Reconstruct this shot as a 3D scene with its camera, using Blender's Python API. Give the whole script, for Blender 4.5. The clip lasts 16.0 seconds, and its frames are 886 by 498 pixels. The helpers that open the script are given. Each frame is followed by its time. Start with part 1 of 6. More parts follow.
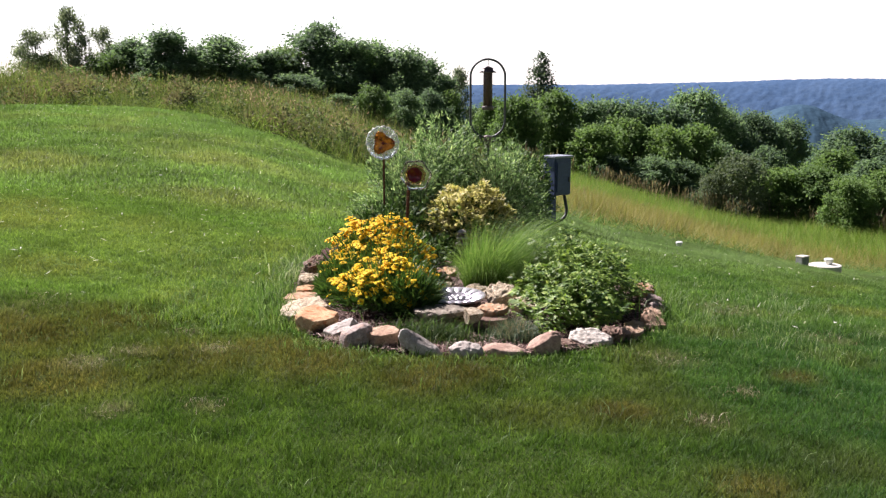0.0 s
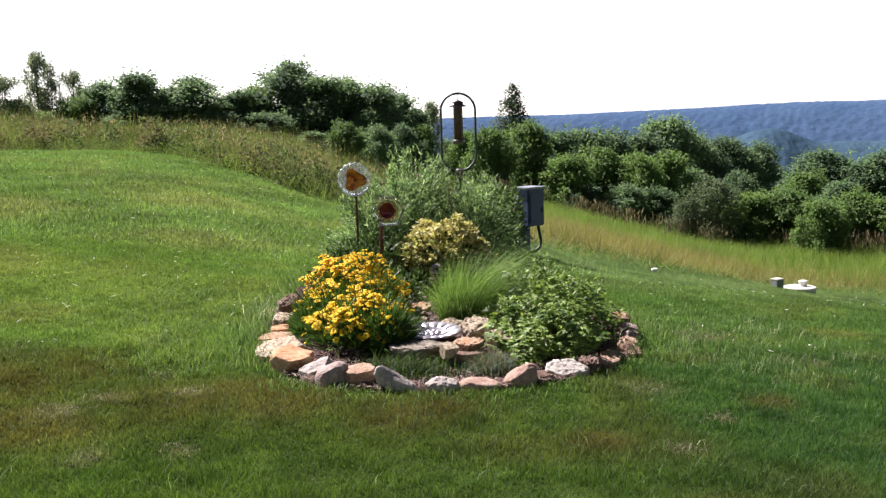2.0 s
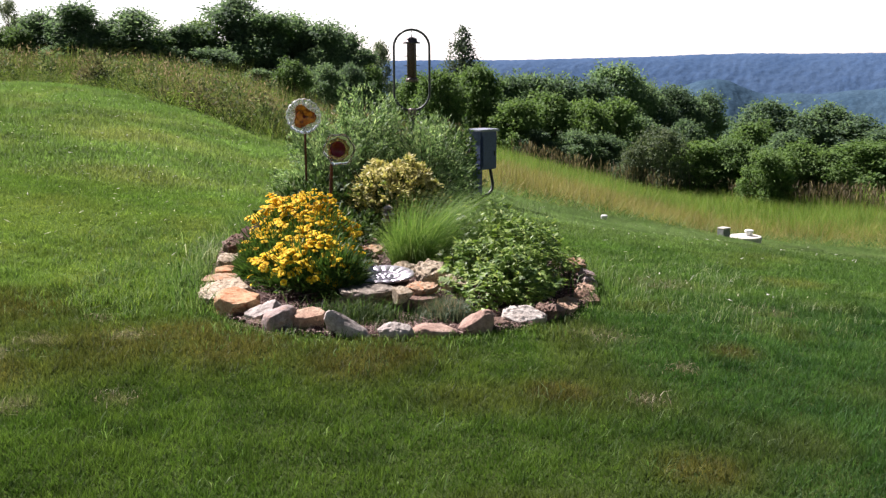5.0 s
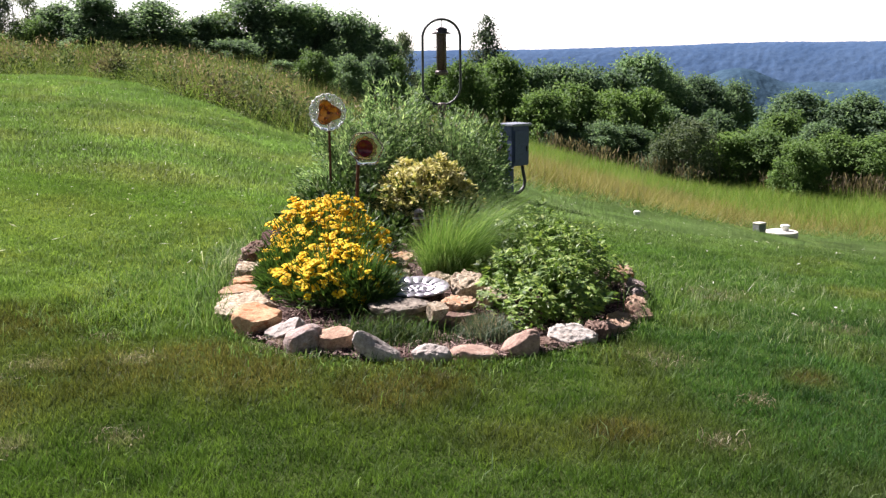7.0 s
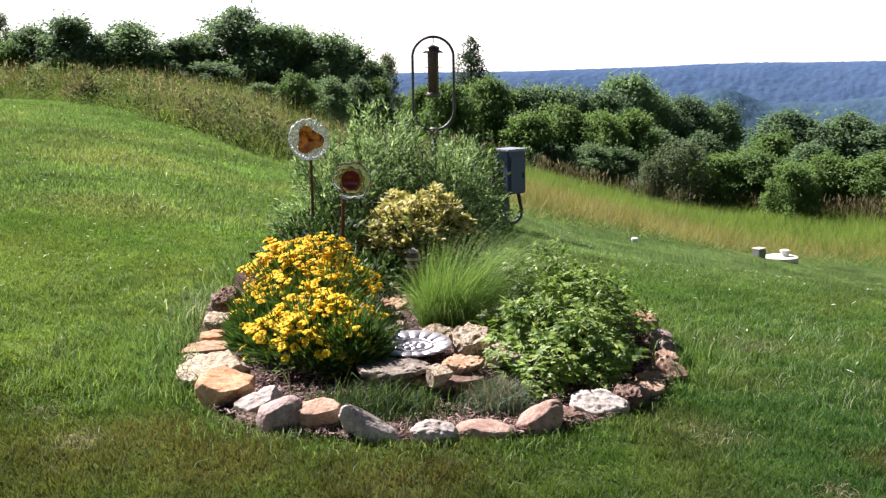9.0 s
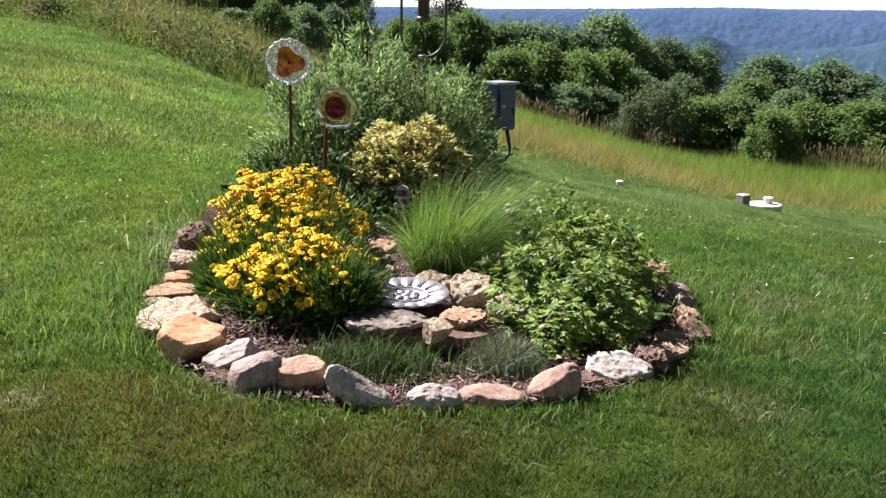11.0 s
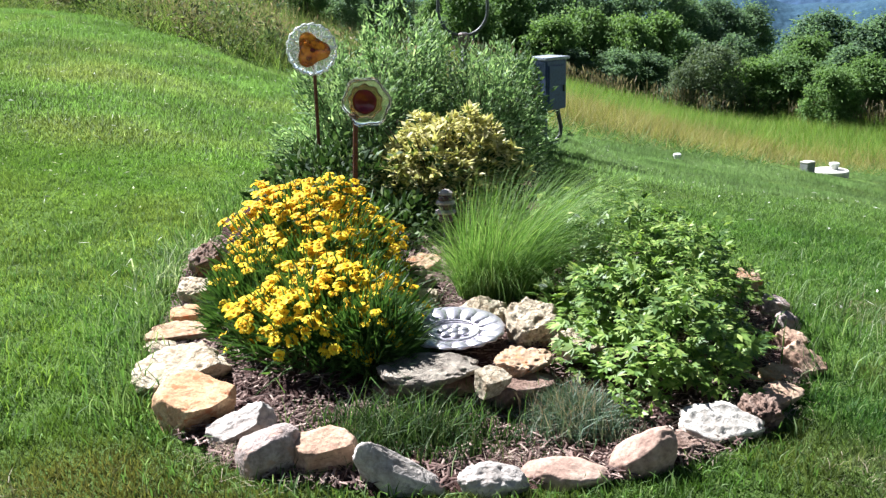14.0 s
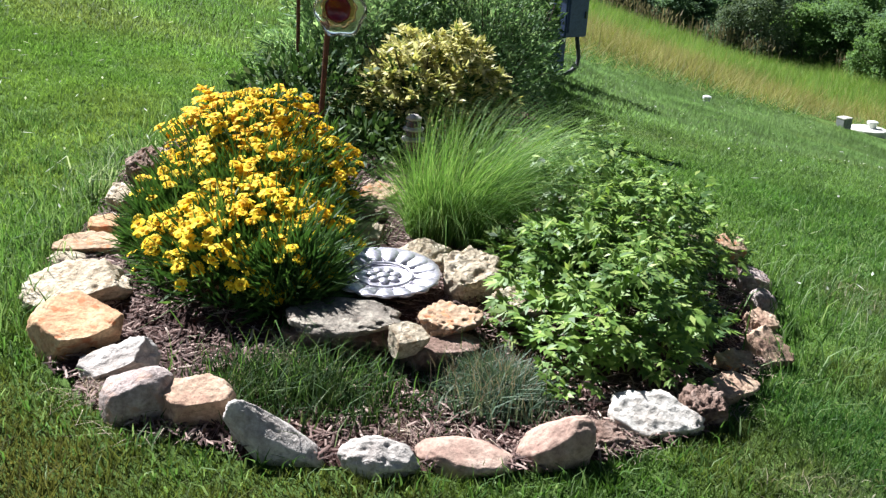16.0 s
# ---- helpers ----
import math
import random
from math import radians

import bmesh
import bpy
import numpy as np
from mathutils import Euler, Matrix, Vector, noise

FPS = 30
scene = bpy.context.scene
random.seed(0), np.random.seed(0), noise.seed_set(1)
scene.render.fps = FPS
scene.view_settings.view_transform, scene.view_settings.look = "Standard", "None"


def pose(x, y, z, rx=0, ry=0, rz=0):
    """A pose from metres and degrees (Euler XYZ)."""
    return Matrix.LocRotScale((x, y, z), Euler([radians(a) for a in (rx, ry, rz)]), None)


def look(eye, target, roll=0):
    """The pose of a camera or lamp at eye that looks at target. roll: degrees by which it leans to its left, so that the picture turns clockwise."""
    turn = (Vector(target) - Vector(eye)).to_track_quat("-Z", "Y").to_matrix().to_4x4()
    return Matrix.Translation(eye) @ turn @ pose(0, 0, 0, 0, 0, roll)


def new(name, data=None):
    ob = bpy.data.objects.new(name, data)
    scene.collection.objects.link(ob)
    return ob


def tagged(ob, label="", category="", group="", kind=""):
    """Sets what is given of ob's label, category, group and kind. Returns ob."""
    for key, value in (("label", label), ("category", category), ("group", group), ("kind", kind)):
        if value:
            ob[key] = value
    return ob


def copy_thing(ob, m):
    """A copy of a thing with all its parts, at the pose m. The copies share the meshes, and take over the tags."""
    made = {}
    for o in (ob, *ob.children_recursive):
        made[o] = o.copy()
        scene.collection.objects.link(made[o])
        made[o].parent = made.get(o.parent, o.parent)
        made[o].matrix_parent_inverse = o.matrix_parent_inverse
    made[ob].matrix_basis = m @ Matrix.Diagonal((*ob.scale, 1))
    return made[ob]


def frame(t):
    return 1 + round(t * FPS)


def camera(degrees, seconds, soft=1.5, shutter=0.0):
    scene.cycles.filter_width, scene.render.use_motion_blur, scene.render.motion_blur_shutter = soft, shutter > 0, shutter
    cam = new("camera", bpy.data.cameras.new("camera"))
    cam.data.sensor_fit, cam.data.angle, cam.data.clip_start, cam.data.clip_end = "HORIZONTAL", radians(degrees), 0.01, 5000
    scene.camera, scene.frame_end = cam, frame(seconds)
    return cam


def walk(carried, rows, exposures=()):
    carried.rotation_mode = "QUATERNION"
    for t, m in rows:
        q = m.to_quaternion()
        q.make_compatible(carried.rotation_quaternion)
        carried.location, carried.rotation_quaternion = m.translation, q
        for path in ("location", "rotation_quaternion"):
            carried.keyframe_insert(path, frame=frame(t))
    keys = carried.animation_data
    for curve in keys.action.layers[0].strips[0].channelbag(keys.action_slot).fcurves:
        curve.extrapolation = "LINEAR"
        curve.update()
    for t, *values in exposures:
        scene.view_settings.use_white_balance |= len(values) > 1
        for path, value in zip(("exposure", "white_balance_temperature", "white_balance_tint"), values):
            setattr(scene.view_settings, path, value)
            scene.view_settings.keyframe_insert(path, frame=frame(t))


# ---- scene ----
cam = camera(45.9, 16.0, soft=1.35)
PATH = [
    (0, (0.013, -0.049, 1.626), (0.011, 1.927, 1.313), -0.1),
    (0.5, (0.005, -0.02, 1.633), (0.002, 1.962, 1.365), -0.6),
    (1, (0.019, -0.034, 1.614), (0.062, 1.956, 1.41), -0.4),
    (1.5, (0.018, -0.033, 1.604), (0.052, 1.953, 1.371), -1.4),
    (2, (0.039, -0.042, 1.636), (0.081, 1.941, 1.385), -1.7),
    (2.5, (0.038, -0.043, 1.604), (0.085, 1.941, 1.357), -1.2),
    (3, (0.017, -0.041, 1.604), (0.107, 1.937, 1.318), -0.4),
    (3.5, (0.041, -0.003, 1.594), (0.143, 1.972, 1.295), -1.6),
    (4, (0.04, 0.027, 1.574), (0.162, 1.984, 1.181), -0.7),
    (6.5, (-0.09, 0.641, 1.604), (0.065, 2.613, 1.31), -0.3),
    (7, (-0.059, 0.78, 1.597), (0.044, 2.742, 1.221), -0.5),
    (7.5, (-0.08, 0.994, 1.583), (0.051, 2.966, 1.272), -1.0),
    (8, (-0.092, 1.173, 1.571), (0.104, 3.118, 1.152), -1.1),
    (8.5, (-0.085, 1.404, 1.592), (0.044, 3.371, 1.257), -1.0),
    (11, (-0.181, 2.211, 1.481), (0.011, 4.15, 1.029), 1.1),
    (11.5, (-0.192, 2.334, 1.513), (-0.005, 4.257, 0.995), 0.7),
    (12, (-0.239, 2.486, 1.544), (-0.104, 4.416, 1.037), -0.6),
    (12.5, (-0.265, 2.584, 1.495), (-0.043, 4.487, 0.925), -1.7),
    (13, (-0.223, 2.748, 1.52), (-0.021, 4.668, 0.998), -4.3),
    (13.5, (-0.114, 2.902, 1.487), (0.018, 4.832, 0.98), -0.5),
    (14, (-0.116, 3.004, 1.499), (-0.017, 4.937, 0.994), -1.6),
    (14.5, (-0.112, 3.108, 1.48), (0.034, 5.031, 0.95), 1.6),
    (15, (-0.081, 3.201, 1.477), (0.117, 5.106, 0.901), 1.7),
    (15.5, (0.054, 3.303, 1.477), (0.158, 5.214, 0.897), 4.5),
    (16, (0.204, 3.393, 1.472), (0.25, 5.281, 0.813), 3.8),
]
EXPOSURES = [(0.0, 1.45, 6350, 22), (2.5, 1.42, 6350, 22), (4.0, 1.3, 6350, 22), (6.5, 1.5, 6350, 22), (8.5, 1.58, 6350, 22), (11.4, 1.5, 6350, 22), (12.0, 1.76, 5900, 13), (13.5, 1.94, 5850, 10), (15.0, 1.70, 5800, 9), (16.0, 1.67, 5800, 9)]
walk(cam, [(t, look(eye, target, roll)) for t, eye, target, roll in PATH], EXPOSURES)

# ---- daylight ----
SUN_AZ, SUN_EL = radians(-45), radians(46)
world = bpy.data.worlds.new("world")
scene.world = world
world.use_nodes = True
wn = world.node_tree.nodes
sky = wn.new("ShaderNodeTexSky")
sky.sky_type, sky.sun_disc = "NISHITA", False
sky.sun_elevation, sky.sun_rotation = SUN_EL, SUN_AZ
sky.dust_density, sky.air_density = 0.25, 1.0
wn["Background"].inputs["Strength"].default_value = 0.021
# white low down, blue above; gain added low and sunward, cut elsewhere to deepen shade
dirs = wn.new("ShaderNodeTexCoord")
parts_ = wn.new("ShaderNodeSeparateXYZ")
world.node_tree.links.new(dirs.outputs["Generated"], parts_.inputs[0])
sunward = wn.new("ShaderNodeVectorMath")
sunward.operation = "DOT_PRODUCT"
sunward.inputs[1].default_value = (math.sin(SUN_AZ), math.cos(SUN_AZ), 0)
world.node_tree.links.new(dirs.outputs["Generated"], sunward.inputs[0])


def graded(source, values):
    rise = wn.new("ShaderNodeMapRange")
    for k, v in enumerate(values):
        rise.inputs[k + 1].default_value = v
    world.node_tree.links.new(source, rise.inputs[0])
    return rise.outputs[0]


hazy = wn.new("ShaderNodeHueSaturation")
world.node_tree.links.new(graded(parts_.outputs[2], (0.08, 0.45, 0.35, 1.1)), hazy.inputs["Saturation"])
sky_gain = wn.new("ShaderNodeMath")
sky_gain.operation = "MULTIPLY"
world.node_tree.links.new(graded(parts_.outputs[2], (0.12, 0.42, 3.3, 0.75)), sky_gain.inputs[0])
world.node_tree.links.new(graded(sunward.outputs["Value"], (-0.6, 0.6, 0.45, 1.0)), sky_gain.inputs[1])
world.node_tree.links.new(sky_gain.outputs[0], hazy.inputs["Value"])
world.node_tree.links.new(sky.outputs[0], hazy.inputs["Color"])
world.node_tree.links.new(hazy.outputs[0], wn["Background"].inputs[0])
sun_data = bpy.data.lights.new("sun", "SUN")
sun_data.energy, sun_data.angle, sun_data.color = 5.0, radians(0.5), (1.0, 0.96, 0.90)
sun = new("sun", sun_data)
to_sun = Vector((math.sin(SUN_AZ) * math.cos(SUN_EL), math.cos(SUN_AZ) * math.cos(SUN_EL), math.sin(SUN_EL)))
sun.matrix_world = look(to_sun * 50, (0, 0, 0))

# ---- materials ----
def node_material(name):
    m = bpy.data.materials.new(name)
    m.use_nodes = True
    return m, m.node_tree.nodes, m.node_tree.links, m.node_tree.nodes["Principled BSDF"]


def ramp_node(nodes, stops):
    r = nodes.new("ShaderNodeValToRGB")
    el = r.color_ramp.elements
    while len(el) < len(stops):
        el.new(0.5)
    for e, (p, c) in zip(el, stops):
        e.position, e.color = p, (*c, 1)
    return r


def noise_node(nodes, links, scale, detail=5, rough=0.6, coord="Position"):
    n = nodes.new("ShaderNodeTexNoise")
    n.inputs["Scale"].default_value, n.inputs["Detail"].default_value, n.inputs["Roughness"].default_value = scale, detail, rough
    if coord == "Position":
        links.new(nodes.new("ShaderNodeNewGeometry").outputs["Position"], n.inputs["Vector"])
    else:
        links.new(nodes.new("ShaderNodeTexCoord").outputs[coord], n.inputs["Vector"])
    return n


def mix_node(nodes, links, fac, a, b, mode="MIX"):
    m = nodes.new("ShaderNodeMix")
    m.data_type, m.blend_type = "RGBA", mode
    for sock, val in ((m.inputs[0], fac), (m.inputs[6], a), (m.inputs[7], b)):
        if isinstance(val, bpy.types.NodeSocket):
            links.new(val, sock)
        else:
            sock.default_value = val if isinstance(val, float) else (*val, 1)
    return m.outputs[2]


def leaf_material(name, stops, passing=0.35, rough=0.55, patch=None, patch_scale=1.0, patch_at=(0.45, 0.6), glow=(1.15, 1.2, 0.75), spec=0.3, mottle=None, vary=None, lift=0.0, own=False):
    """Thin green matter: colour varies leaf by leaf, and in wide patches; some light passes through it."""
    m, n, l, p = node_material(name)
    geo = n.new("ShaderNodeNewGeometry")
    r = ramp_node(n, stops)
    l.new(geo.outputs["Random Per Island"], r.inputs[0])
    col = r.outputs[0]
    if own:
        # each blade brings the colour of its patch of turf
        turf_colour = n.new("ShaderNodeAttribute")
        turf_colour.attribute_name = "turf"
        col = mix_node(n, l, 1.0, col, turf_colour.outputs["Color"], "MULTIPLY")
    if patch:
        big = noise_node(n, l, patch_scale, 4, 0.55)
        edge = ramp_node(n, [(patch_at[0], (0, 0, 0)), (patch_at[1], (1, 1, 1))])
        l.new(big.outputs["Fac"], edge.inputs[0])
        col = mix_node(n, l, edge.outputs[0], col, mix_node(n, l, 0.7, col, patch))
    if mottle:
        spot = noise_node(n, l, mottle[0], 3, 0.65)
        band = ramp_node(n, [(0.34, (mottle[1],) * 3), (0.66, (mottle[2],) * 3)])
        l.new(spot.outputs["Fac"], band.inputs[0])
        col = mix_node(n, l, 1.0, col, band.outputs[0], "MULTIPLY")
    if vary:
        own = ramp_node(n, [(0.0, vary[0]), (1.0, vary[1])])
        l.new(n.new("ShaderNodeObjectInfo").outputs["Random"], own.inputs[0])
        col = mix_node(n, l, 1.0, col, own.outputs[0], "MULTIPLY")
    fine = noise_node(n, l, 40.0, 2)
    shade = ramp_node(n, [(0.3, (0.72, 0.72, 0.72)), (0.7, (1.1, 1.1, 1.1))])
    l.new(fine.outputs["Fac"], shade.inputs[0])
    col = mix_node(n, l, 1.0, col, shade.outputs[0], "MULTIPLY")
    l.new(col, p.inputs["Base Color"])
    p.inputs["Roughness"].default_value, p.inputs["Specular IOR Level"].default_value = rough, spec
    tr = n.new("ShaderNodeBsdfTranslucent")
    l.new(mix_node(n, l, 1.0, col, glow, "MULTIPLY"), tr.inputs["Color"])
    if lift:
        # a mass of fine blades scatters light like one soft surface that faces up
        turn = n.new("ShaderNodeMix")
        turn.data_type = "VECTOR"
        turn.inputs[0].default_value, turn.inputs[5].default_value = lift, (0.0, 0.0, 1.0)
        l.new(geo.outputs["Normal"], turn.inputs[4])
        even = n.new("ShaderNodeVectorMath")
        even.operation = "NORMALIZE"
        l.new(turn.outputs[1], even.inputs[0])
        l.new(even.outputs[0], p.inputs["Normal"])
    mx = n.new("ShaderNodeMixShader")
    mx.inputs[0].default_value = passing
    l.new(p.outputs[0], mx.inputs[1]), l.new(tr.outputs[0], mx.inputs[2])
    l.new(mx.outputs[0], n["Material Output"].inputs["Surface"])
    return m


def rough_material(name, stops, scale=6.0, bump=0.4, fine=60.0, rough=0.85, coord="Object", metallic=0.0, spots=None, bump_dist=0.01):
    """Mineral, wood or metal: two scales of colour noise and a fine relief."""
    m, n, l, p = node_material(name)
    big = noise_node(n, l, scale, 6, 0.65, coord)
    r = ramp_node(n, stops)
    l.new(big.outputs["Fac"], r.inputs[0])
    small = noise_node(n, l, fine, 4, 0.7, coord)
    sh = ramp_node(n, [(0.3, (0.6, 0.6, 0.6)), (0.6, (1.1, 1.1, 1.1))])
    l.new(small.outputs["Fac"], sh.inputs[0])
    col = mix_node(n, l, 1.0, r.outputs[0], sh.outputs[0], "MULTIPLY")
    if spots:
        sp = noise_node(n, l, scale * 2.7, 3, 0.5, coord)
        se = ramp_node(n, [(0.56, (0, 0, 0)), (0.66, (1, 1, 1))])
        l.new(sp.outputs["Fac"], se.inputs[0])
        col = mix_node(n, l, se.outputs[0], col, spots)
    l.new(col, p.inputs["Base Color"])
    p.inputs["Roughness"].default_value, p.inputs["Metallic"].default_value = rough, metallic
    p.inputs["Specular IOR Level"].default_value = 0.1 if rough > 0.7 else 0.5
    b = n.new("ShaderNodeBump")
    b.inputs["Strength"].default_value, b.inputs["Distance"].default_value = bump, bump_dist
    l.new(small.outputs["Fac"], b.inputs["Height"])
    l.new(b.outputs[0], p.inputs["Normal"])
    return m


M_LAWN = leaf_material("lawn_blades", [(0.0, (0.62, 0.66, 0.6)), (0.5, (1.0, 1.0, 1.0)), (0.92, (1.35, 1.28, 1.25)), (1.0, (1.9, 1.7, 2.2))], 0.45, 0.6, spec=0.18, glow=(1.15, 1.2, 0.7), own=True)
M_LAWN_FAR = leaf_material("upper_lawn_blades", [(0.0, (0.88, 0.9, 0.9)), (0.5, (1.0, 1.0, 1.0)), (0.97, (1.1, 1.08, 1.08)), (1.0, (1.5, 1.4, 1.9))], 0.4, 0.7, spec=0.1, glow=(1.15, 1.2, 0.75), own=True, lift=0.85)
M_TALLGRASS = leaf_material("tall_grass_blades", [(0.0, (0.06, 0.125, 0.03)), (0.6, (0.11, 0.2, 0.05)), (1.0, (0.24, 0.31, 0.15))], 0.45, 0.6, spec=0.15)
M_WEED = leaf_material("weed_stems", [(0.0, (0.085, 0.13, 0.04)), (0.55, (0.165, 0.21, 0.075)), (0.85, (0.28, 0.265, 0.125)), (1.0, (0.42, 0.33, 0.22))], 0.35, 0.8,
                       (0.30, 0.22, 0.15), 0.45, (0.46, 0.6), spec=0.1, lift=0.4, mottle=(1.4, 0.55, 1.2))
M_WEED_GREEN = leaf_material("fresh_weed_stems", [(0.0, (0.09, 0.15, 0.03)), (0.6, (0.17, 0.25, 0.06)), (1.0, (0.27, 0.32, 0.11))], 0.4, 0.8, spec=0.1, lift=0.28, mottle=(1.1, 0.6, 1.2))
M_MEADOW = leaf_material("meadow_grass", [(0.0, (0.185, 0.19, 0.05)), (0.5, (0.26, 0.24, 0.075)), (1.0, (0.35, 0.305, 0.125))], 0.35, 0.7, spec=0.1, mottle=(0.9, 0.75, 1.15), lift=0.6)
M_MEADOW_GREEN = leaf_material("green_meadow_grass", [(0.0, (0.10, 0.18, 0.025)), (0.6, (0.155, 0.255, 0.04)), (1.0, (0.23, 0.32, 0.075))], 0.4, 0.7, spec=0.1, mottle=(0.9, 0.75, 1.15), lift=0.45)
M_REED = leaf_material("brown_reed_plumes", [(0.0, (0.07, 0.06, 0.04)), (0.6, (0.16, 0.135, 0.09)), (1.0, (0.36, 0.30, 0.21))], 0.3, 0.9, spec=0.05)
M_SEED = leaf_material("seed_heads", [(0.0, (0.20, 0.145, 0.10)), (0.6, (0.36, 0.27, 0.20)), (1.0, (0.5, 0.41, 0.32))], 0.3, 0.9, spec=0.05)
M_TREE = leaf_material("tree_leaves", [(0.0, (0.082, 0.142, 0.084)), (0.6, (0.13, 0.206, 0.12)), (1.0, (0.195, 0.28, 0.175))], 0.56, 0.7, spec=0.12, lift=0.42, vary=((0.85, 0.85, 0.92), (1.3, 1.26, 1.2)))
M_TREE_LIGHT = leaf_material("shrub_leaves", [(0.0, (0.09, 0.165, 0.05)), (0.6, (0.14, 0.24, 0.078)), (1.0, (0.21, 0.315, 0.125))], 0.42, 0.7, spec=0.12, lift=0.42, vary=((0.78, 0.78, 0.8), (1.12, 1.08, 1.0)))
M_SAGE = leaf_material("grey_shrub_leaves", [(0.0, (0.08, 0.115, 0.065)), (0.6, (0.125, 0.17, 0.095)), (1.0, (0.2, 0.235, 0.145))], 0.3, 0.7, spec=0.12)
M_AIRY = leaf_material("thin_grey_leaves", [(0.0, (0.11, 0.14, 0.105)), (0.6, (0.19, 0.23, 0.17)), (1.0, (0.34, 0.38, 0.30))], 0.5, 0.7, spec=0.1)
M_CLUMP = leaf_material("weed_clump_leaves", [(0.0, (0.05, 0.085, 0.035)), (0.6, (0.12, 0.17, 0.07)), (1.0, (0.25, 0.27, 0.15))], 0.35, 0.8, (0.17, 0.13, 0.09), 0.8, (0.5, 0.62), spec=0.1)
M_CEDAR = leaf_material("cedar_needles", [(0.0, (0.045, 0.07, 0.05)), (1.0, (0.12, 0.16, 0.11))], 0.35, 0.7, spec=0.1, lift=0.3)
M_BUSH = leaf_material("willow_leaves", [(0.0, (0.085, 0.145, 0.065)), (0.5, (0.17, 0.27, 0.125)), (0.85, (0.285, 0.39, 0.20)), (1.0, (0.39, 0.48, 0.27))], 0.45, 0.55, spec=0.2, mottle=(3.6, 0.6, 1.3))
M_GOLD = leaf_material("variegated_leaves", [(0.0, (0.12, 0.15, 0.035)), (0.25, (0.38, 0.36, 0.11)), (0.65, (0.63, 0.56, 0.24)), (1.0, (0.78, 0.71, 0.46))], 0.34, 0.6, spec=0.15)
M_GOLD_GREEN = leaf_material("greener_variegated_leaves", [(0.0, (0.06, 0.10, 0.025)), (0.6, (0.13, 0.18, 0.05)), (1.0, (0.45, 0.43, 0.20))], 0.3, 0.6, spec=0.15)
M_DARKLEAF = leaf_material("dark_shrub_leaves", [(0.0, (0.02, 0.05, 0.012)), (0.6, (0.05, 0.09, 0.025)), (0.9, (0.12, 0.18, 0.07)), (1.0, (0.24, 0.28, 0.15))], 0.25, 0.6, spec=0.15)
M_VINE = leaf_material("vine_leaves", [(0.0, (0.035, 0.07, 0.022)), (0.6, (0.075, 0.135, 0.04)), (1.0, (0.17, 0.25, 0.09))], 0.3, 0.5, spec=0.25)
M_GERANIUM = leaf_material("palmate_leaves", [(0.0, (0.06, 0.12, 0.022)), (0.4, (0.145, 0.25, 0.042)), (0.8, (0.27, 0.39, 0.08)), (1.0, (0.42, 0.50, 0.15))], 0.33, 0.5, (0.06, 0.125, 0.05), 5.0, (0.52, 0.68), spec=0.3)
M_FOUNTAIN = leaf_material("fountain_grass_blades", [(0.0, (0.07, 0.15, 0.03)), (0.6, (0.135, 0.24, 0.052)), (1.0, (0.28, 0.38, 0.13))], 0.45, 0.55, spec=0.15)
M_CORELEAF = leaf_material("flower_foliage", [(0.0, (0.03, 0.07, 0.015)), (0.7, (0.06, 0.125, 0.025)), (1.0, (0.12, 0.2, 0.05))], 0.3, 0.5)
M_PETAL = leaf_material("yellow_petals", [(0.0, (0.82, 0.46, 0.005)), (0.45, (0.89, 0.61, 0.011)), (1.0, (0.93, 0.74, 0.04))], 0.3, 0.6, glow=(1.1, 0.95, 0.5), spec=0.1)
M_EYE = rough_material("flower_eye", [(0.3, (0.5, 0.23, 0.01)), (0.7, (0.72, 0.42, 0.015))], 60, 0.5, 300)
M_DIANTHUS = leaf_material("grey_green_leaves", [(0.0, (0.05, 0.095, 0.055)), (0.6, (0.11, 0.17, 0.105)), (1.0, (0.26, 0.26, 0.19))], 0.25, 0.6)
M_STRIPED = leaf_material("striped_grass_blades", [(0.0, (0.08, 0.16, 0.04)), (0.5, (0.22, 0.30, 0.14)), (1.0, (0.45, 0.48, 0.34))], 0.4, 0.6, spec=0.15)
M_FLECK = leaf_material("clover_heads", [(0.0, (0.5, 0.52, 0.42)), (1.0, (0.72, 0.72, 0.66))], 0.3, 0.8, spec=0.05)
M_STRAW = leaf_material("dry_straw", [(0.0, (0.26, 0.19, 0.14)), (0.6, (0.42, 0.33, 0.26)), (1.0, (0.58, 0.48, 0.38))], 0.2, 0.8, spec=0.1)
M_DEAD = leaf_material("dead_blades", [(0.0, (0.14, 0.125, 0.07)), (0.7, (0.25, 0.22, 0.14)), (1.0, (0.42, 0.38, 0.28))], 0.2, 0.8, spec=0.1)
M_TUFT = leaf_material("low_mat_leaves", [(0.0, (0.022, 0.045, 0.014)), (0.7, (0.05, 0.095, 0.026)), (1.0, (0.16, 0.19, 0.08))], 0.25, 0.6, spec=0.15)
M_BARK = rough_material("bark", [(0.3, (0.05, 0.038, 0.028)), (0.7, (0.12, 0.095, 0.07))], 5, 0.7, 40)
M_MULCH = rough_material("mulch_soil", [(0.3, (0.035, 0.018, 0.015)), (0.55, (0.085, 0.045, 0.038)), (0.75, (0.17, 0.10, 0.085))], 9, 0.9, 120, bump_dist=0.02)
M_CHIP = leaf_material("mulch_chips", [(0.0, (0.045, 0.025, 0.021)), (0.5, (0.15, 0.09, 0.076)), (0.85, (0.29, 0.195, 0.165)), (1.0, (0.48, 0.37, 0.31))], 0.0, 0.85)
